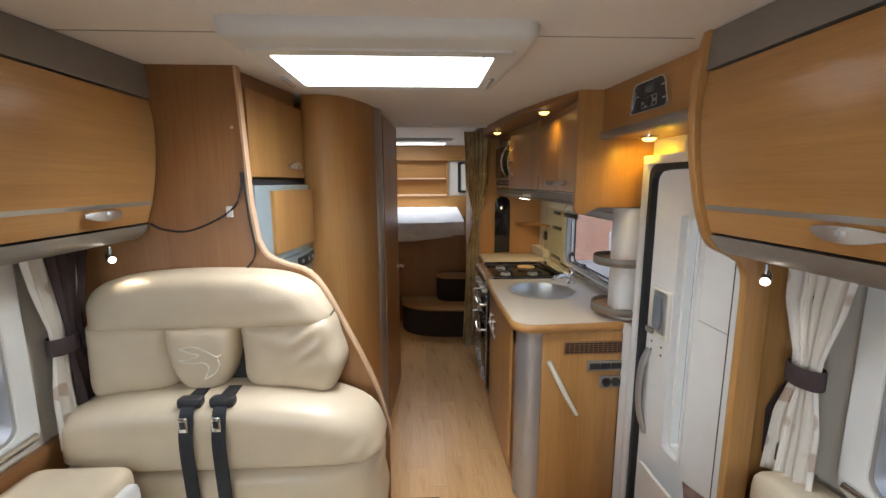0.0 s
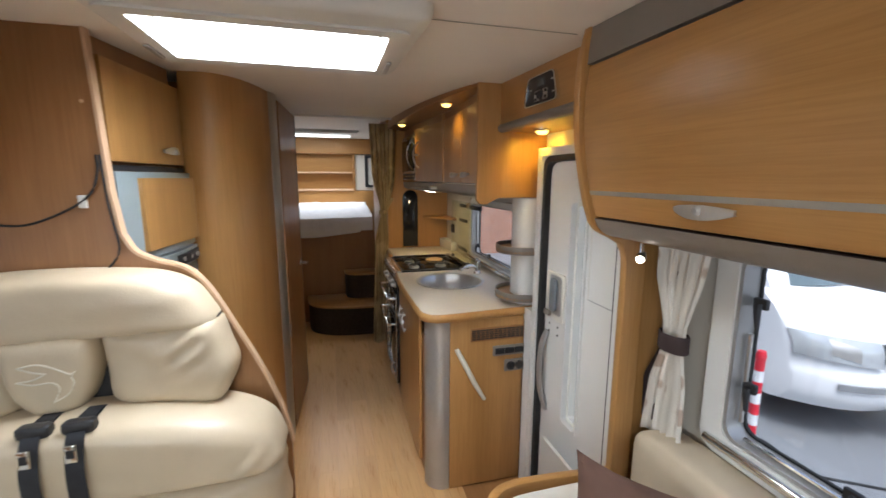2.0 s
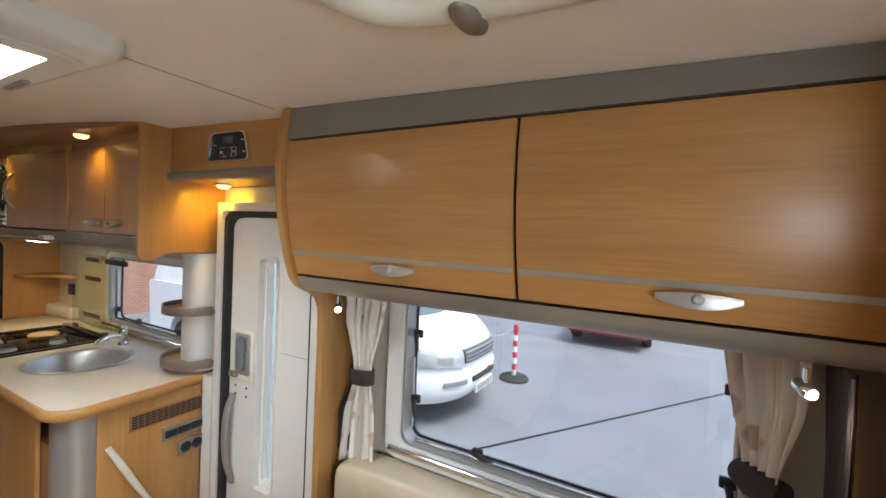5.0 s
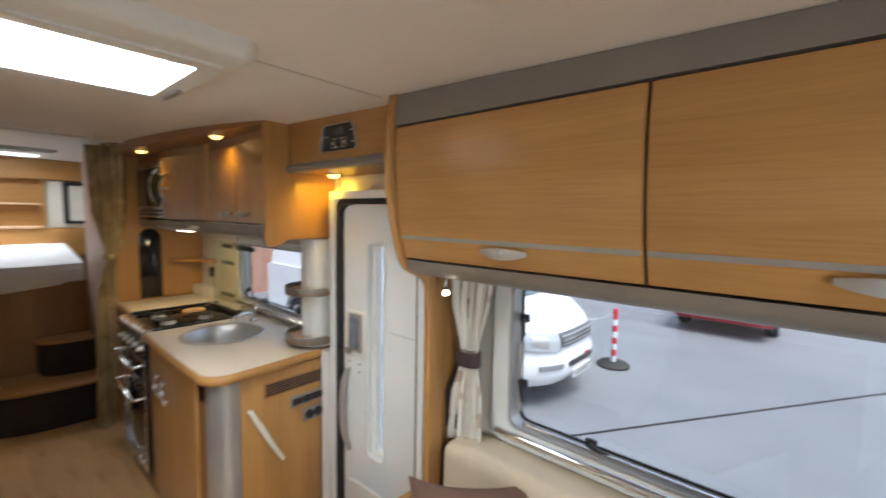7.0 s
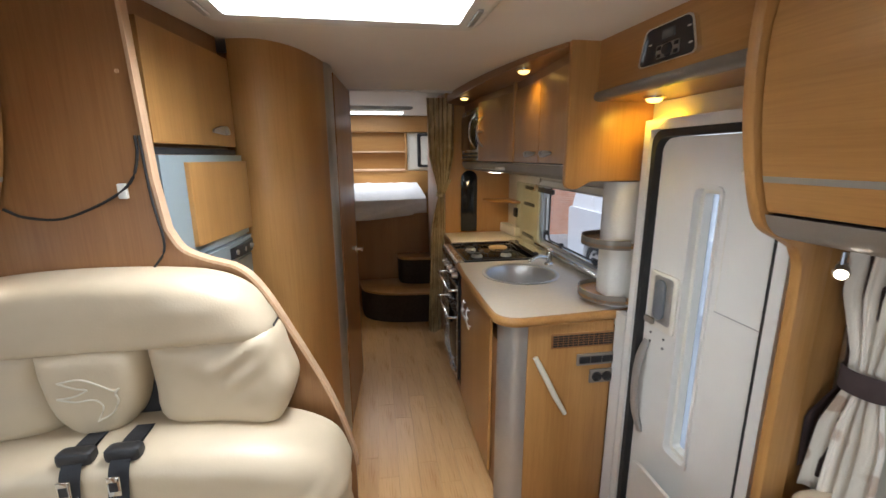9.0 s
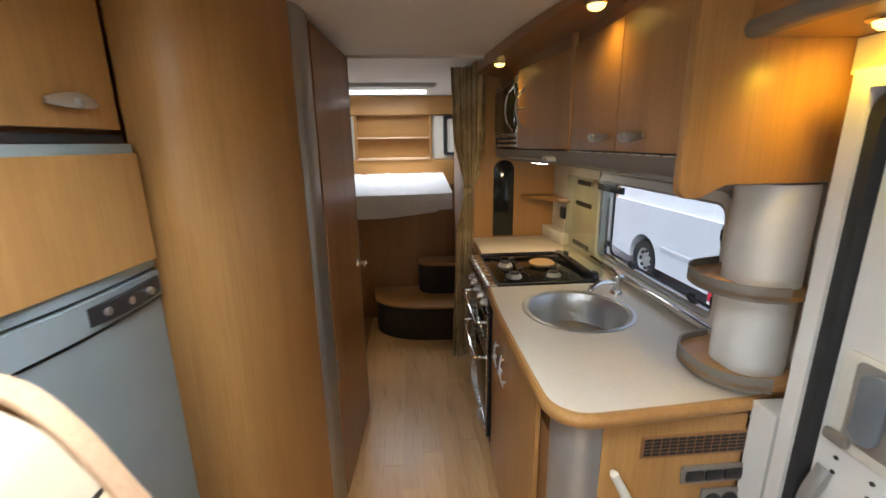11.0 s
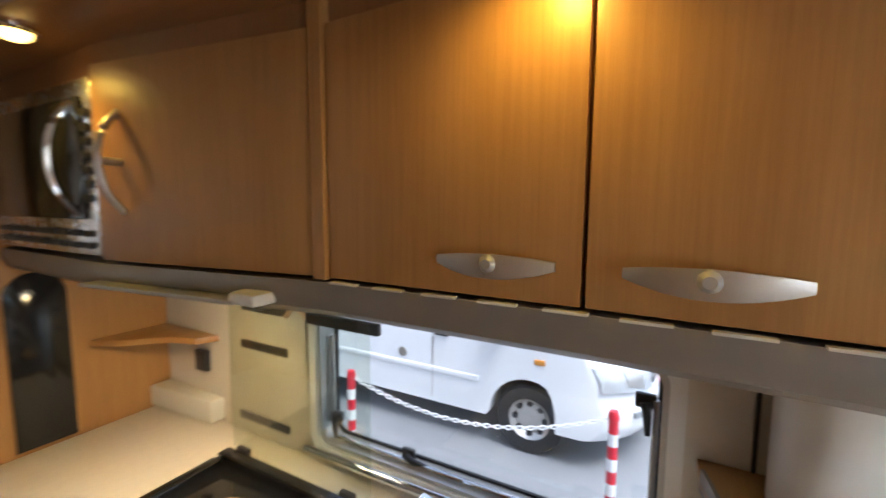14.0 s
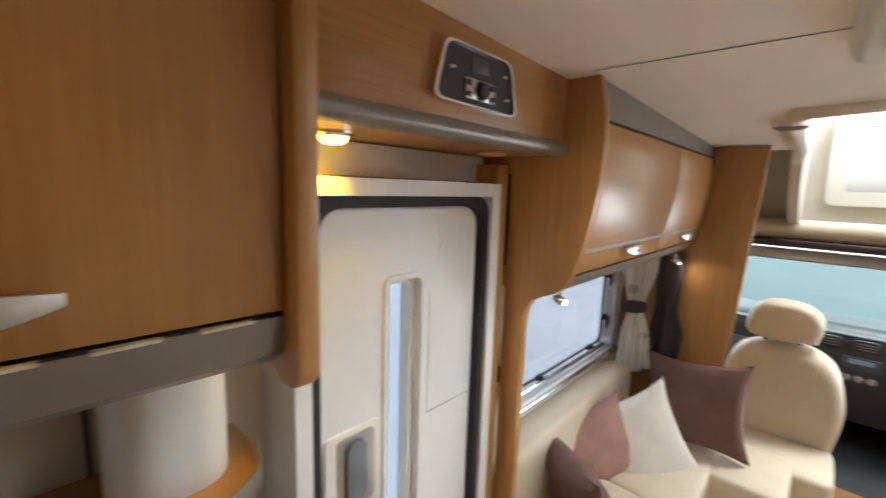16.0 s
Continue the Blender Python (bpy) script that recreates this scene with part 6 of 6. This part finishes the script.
part("filler_cap", lathe([(0.0, -0.008), (0.05, -0.007), (0.055, 0.0)], (VX0, 4.86, GZ + 0.77), "x", 18), grey_trim, van)
for y in (3.45, 7.60):
    wheel(van, (VX0 + 0.13, y, GZ + 0.33), 0.33)
    wheel(van, (VX1 - 0.13, y, GZ + 0.33), 0.33, 1)
    part("wheel_well", box(VX0 + 0.24, VX1 - 0.24, y - 0.38, y + 0.38, GZ + 0.32, GZ + 0.75), black_plastic, van)
plate = part("number_plate", box(5.05, 5.57, 2.355, 2.376, GZ + 0.335, GZ + 0.445, 0.004), plain("plate_white", (0.75, 0.76, 0.74), 0.4), van, "white number plate with black letters")
fc = bpy.data.curves.new("plate_letters", "FONT")
fc.body, fc.size, fc.extrude, fc.align_x, fc.align_y = "KX54 EKT", 0.105, 0.001, "CENTER", "CENTER"
fo = bpy.data.objects.new("plate_letters", fc)
me = bpy.data.meshes.new_from_object(fo)
bpy.data.objects.remove(fo)
me.materials.append(black_plastic)
me.transform(Matrix.Translation(Vector((5.31, 2.352, GZ + 0.39)) - origin(van)) @ Euler((radians(90), 0, 0)).to_matrix().to_4x4())
lt = new("letters", me)
lt.parent = plate

car = thing("car", (11.0, 2.0, GZ), "red sports car parked across the yard", "car")
prof = smooth_line([(0.6, 0.28), (0.45, 0.45), (0.55, 0.66), (1.3, 0.80), (2.0, 0.90), (2.7, 1.22), (3.5, 1.28), (4.2, 1.05), (4.7, 0.95), (4.75, 0.5), (4.6, 0.28)], 4)
cb = mesh()
prism([(9.4 + p, GZ + z) for p, z in prof], "y", 0.62, 2.32, cb, 0.08)
part("body", cb, red_paint, car)
for x in (10.80, 13.35):
    w = part("wheel", lathe([(0.2, 0.1), (0.32, 0.1), (0.33, 0.06), (0.33, -0.06), (0.32, -0.1), (0.2, -0.1), (0.2, 0.1)], (x, 2.24, GZ + 0.33), "y", 28), tyre_m, car, "black tyre")
    for k in range(5):
        a = 2 * math.pi * k / 5
        part("spoke", tube([(x, 2.33, GZ + 0.33), (x + 0.21 * math.cos(a), 2.33, GZ + 0.33 + 0.21 * math.sin(a))], 0.02, 6), satin, w)
    wheel2 = part("wheel", lathe([(0.2, 0.1), (0.32, 0.1), (0.33, 0.06), (0.33, -0.06), (0.32, -0.1), (0.2, -0.1), (0.2, 0.1)], (x, 0.70, GZ + 0.33), "y", 28), tyre_m, car, "black tyre")
part("side_strip", box(9.86, 9.93, 0.8, 2.1, GZ + 0.36, GZ + 0.42, 0.01), lens, car)

red_band = plain("red_reflective_band", (0.62, 0.02, 0.04), 0.4)
white_band = plain("white_plastic_post", (0.80, 0.81, 0.82), 0.4)
POSTS = [(3.77, 2.65), (6.80, 2.46), (3.42, 4.78)]
for x, y in POSTS:
    t = thing("bollard", (x, y, GZ), "red and white banded chain post on a dark base", "bollard", "chain posts")
    part("base", lathe([(0.0, 0.0), (0.24, 0.0), (0.24, 0.03), (0.20, 0.06), (0.05, 0.07), (0.0, 0.07)], (x, y, GZ), "z", 28), rubber, t)
    h = 0.095
    for k in range(8):
        part("band", lathe([(0.0, h * k), (0.035, h * k), (0.035, h * (k + 1)), (0.0, h * (k + 1))], (x, y, GZ + 0.07), "z", 16), red_band if k % 2 else white_band, t)
    part("cap", lathe([(0.038, h * 8), (0.042, h * 8 + 0.02), (0.03, h * 8 + 0.07), (0.0, h * 8 + 0.075)], (x, y, GZ + 0.07), "z", 16), red_band, t)
link = mesh()
lathe([(0.012, -0.004), (0.016, 0.0), (0.012, 0.004), (0.008, 0.0), (0.012, -0.004)], (0, 0, 0), "z", 10, link, (1.7, 1.0))
link_me = finish(link, white_band, "chain_link")


def chain(p, q, sag, count):
    t = thing("chain", p, "white plastic link chain hung between posts", "chain", "post chains")
    P, Q = Vector(p), Vector(q)
    for k in range(count):
        s = (k + 0.5) / count
        c = P.lerp(Q, s) - Vector((0, 0, 4 * sag * s * (1 - s)))
        d = (Q - P) / count - Vector((0, 0, 4 * sag * (1 - 2 * s) / count))
        ob = new("chain_link", link_me)
        ob.parent = t
        ob.matrix_local = Matrix.Translation(c - P) @ d.to_track_quat("X", "Z").to_matrix().to_4x4() @ Matrix.Rotation(radians(45 + 90 * (k % 2)), 4, "X") @ Matrix.Scale(1.25, 4)


chain((3.77, 2.65, GZ + 0.85), (3.42, 4.78, GZ + 0.85), 0.24, 50)
chain((6.80, 2.46, GZ + 0.85), (7.3, 3.7, GZ + 0.85), 0.25, 30)

bld = thing("brick_building", (8, 12, GZ), "orange brick building beyond the yard", "building")
m_ = Nodes("orange_brickwork")
br = m_.add("ShaderNodeTexBrick", Scale=4.4)
br.inputs["Color1"].default_value, br.inputs["Color2"].default_value, br.inputs["Mortar"].default_value = (0.42, 0.19, 0.11, 1), (0.33, 0.14, 0.085, 1), (0.42, 0.38, 0.33, 1)
rot = m_.add("ShaderNodeMapping")
rot.inputs["Rotation"].default_value = (radians(90), 0, 0)
tc = m_.add("ShaderNodeTexCoord")
m_.link(tc.outputs["Object"], rot.inputs["Vector"])
m_.link(rot.outputs[0], br.inputs["Vector"])
m_.link(br.outputs[0], m_.bsdf.inputs["Base Color"])
m_.bsdf.inputs["Roughness"].default_value = 0.85
part("wall", box(2.0, 30, 12, 12.4, GZ, 5.0), m_.mat, bld)
part("fascia", box(2.0, 30, 11.85, 12.0, 2.1, 2.5, 0.02), van_white, bld)
part("roof", prism([(11.7, 5.0), (16, 7.5), (20, 5.0)], "x", 1.8, 30.2), rubber, bld)

# ---- floor planks, laid last ----
plank_me = {}
row = 0
x = XL + 0.004
while x < XR - 0.02:
    y = 0.0 - 0.37 * ((row * 7) % 5) / 5
    while y < 4.80:
        L = 0.62
        y0, y1 = max(y, -0.30), min(y + L, 4.80)
        if 0.06 < x < 0.96 and y1 - y0 > 0.05:
            key = round(y1 - y0, 3)
            if key not in plank_me:
                plank_me[key] = finish(box(0.0003, 0.0997, 0.0003, key - 0.0003, -0.0045, 0.0, 0.0004, 1), wood_plank, "plank", False)
            ob = new("plank", plank_me[key])
            ob.location = (x, y0, 0)
            ob.parent = bpy.data.objects["floor"]
        y += L
    row += 1
    x += 0.10
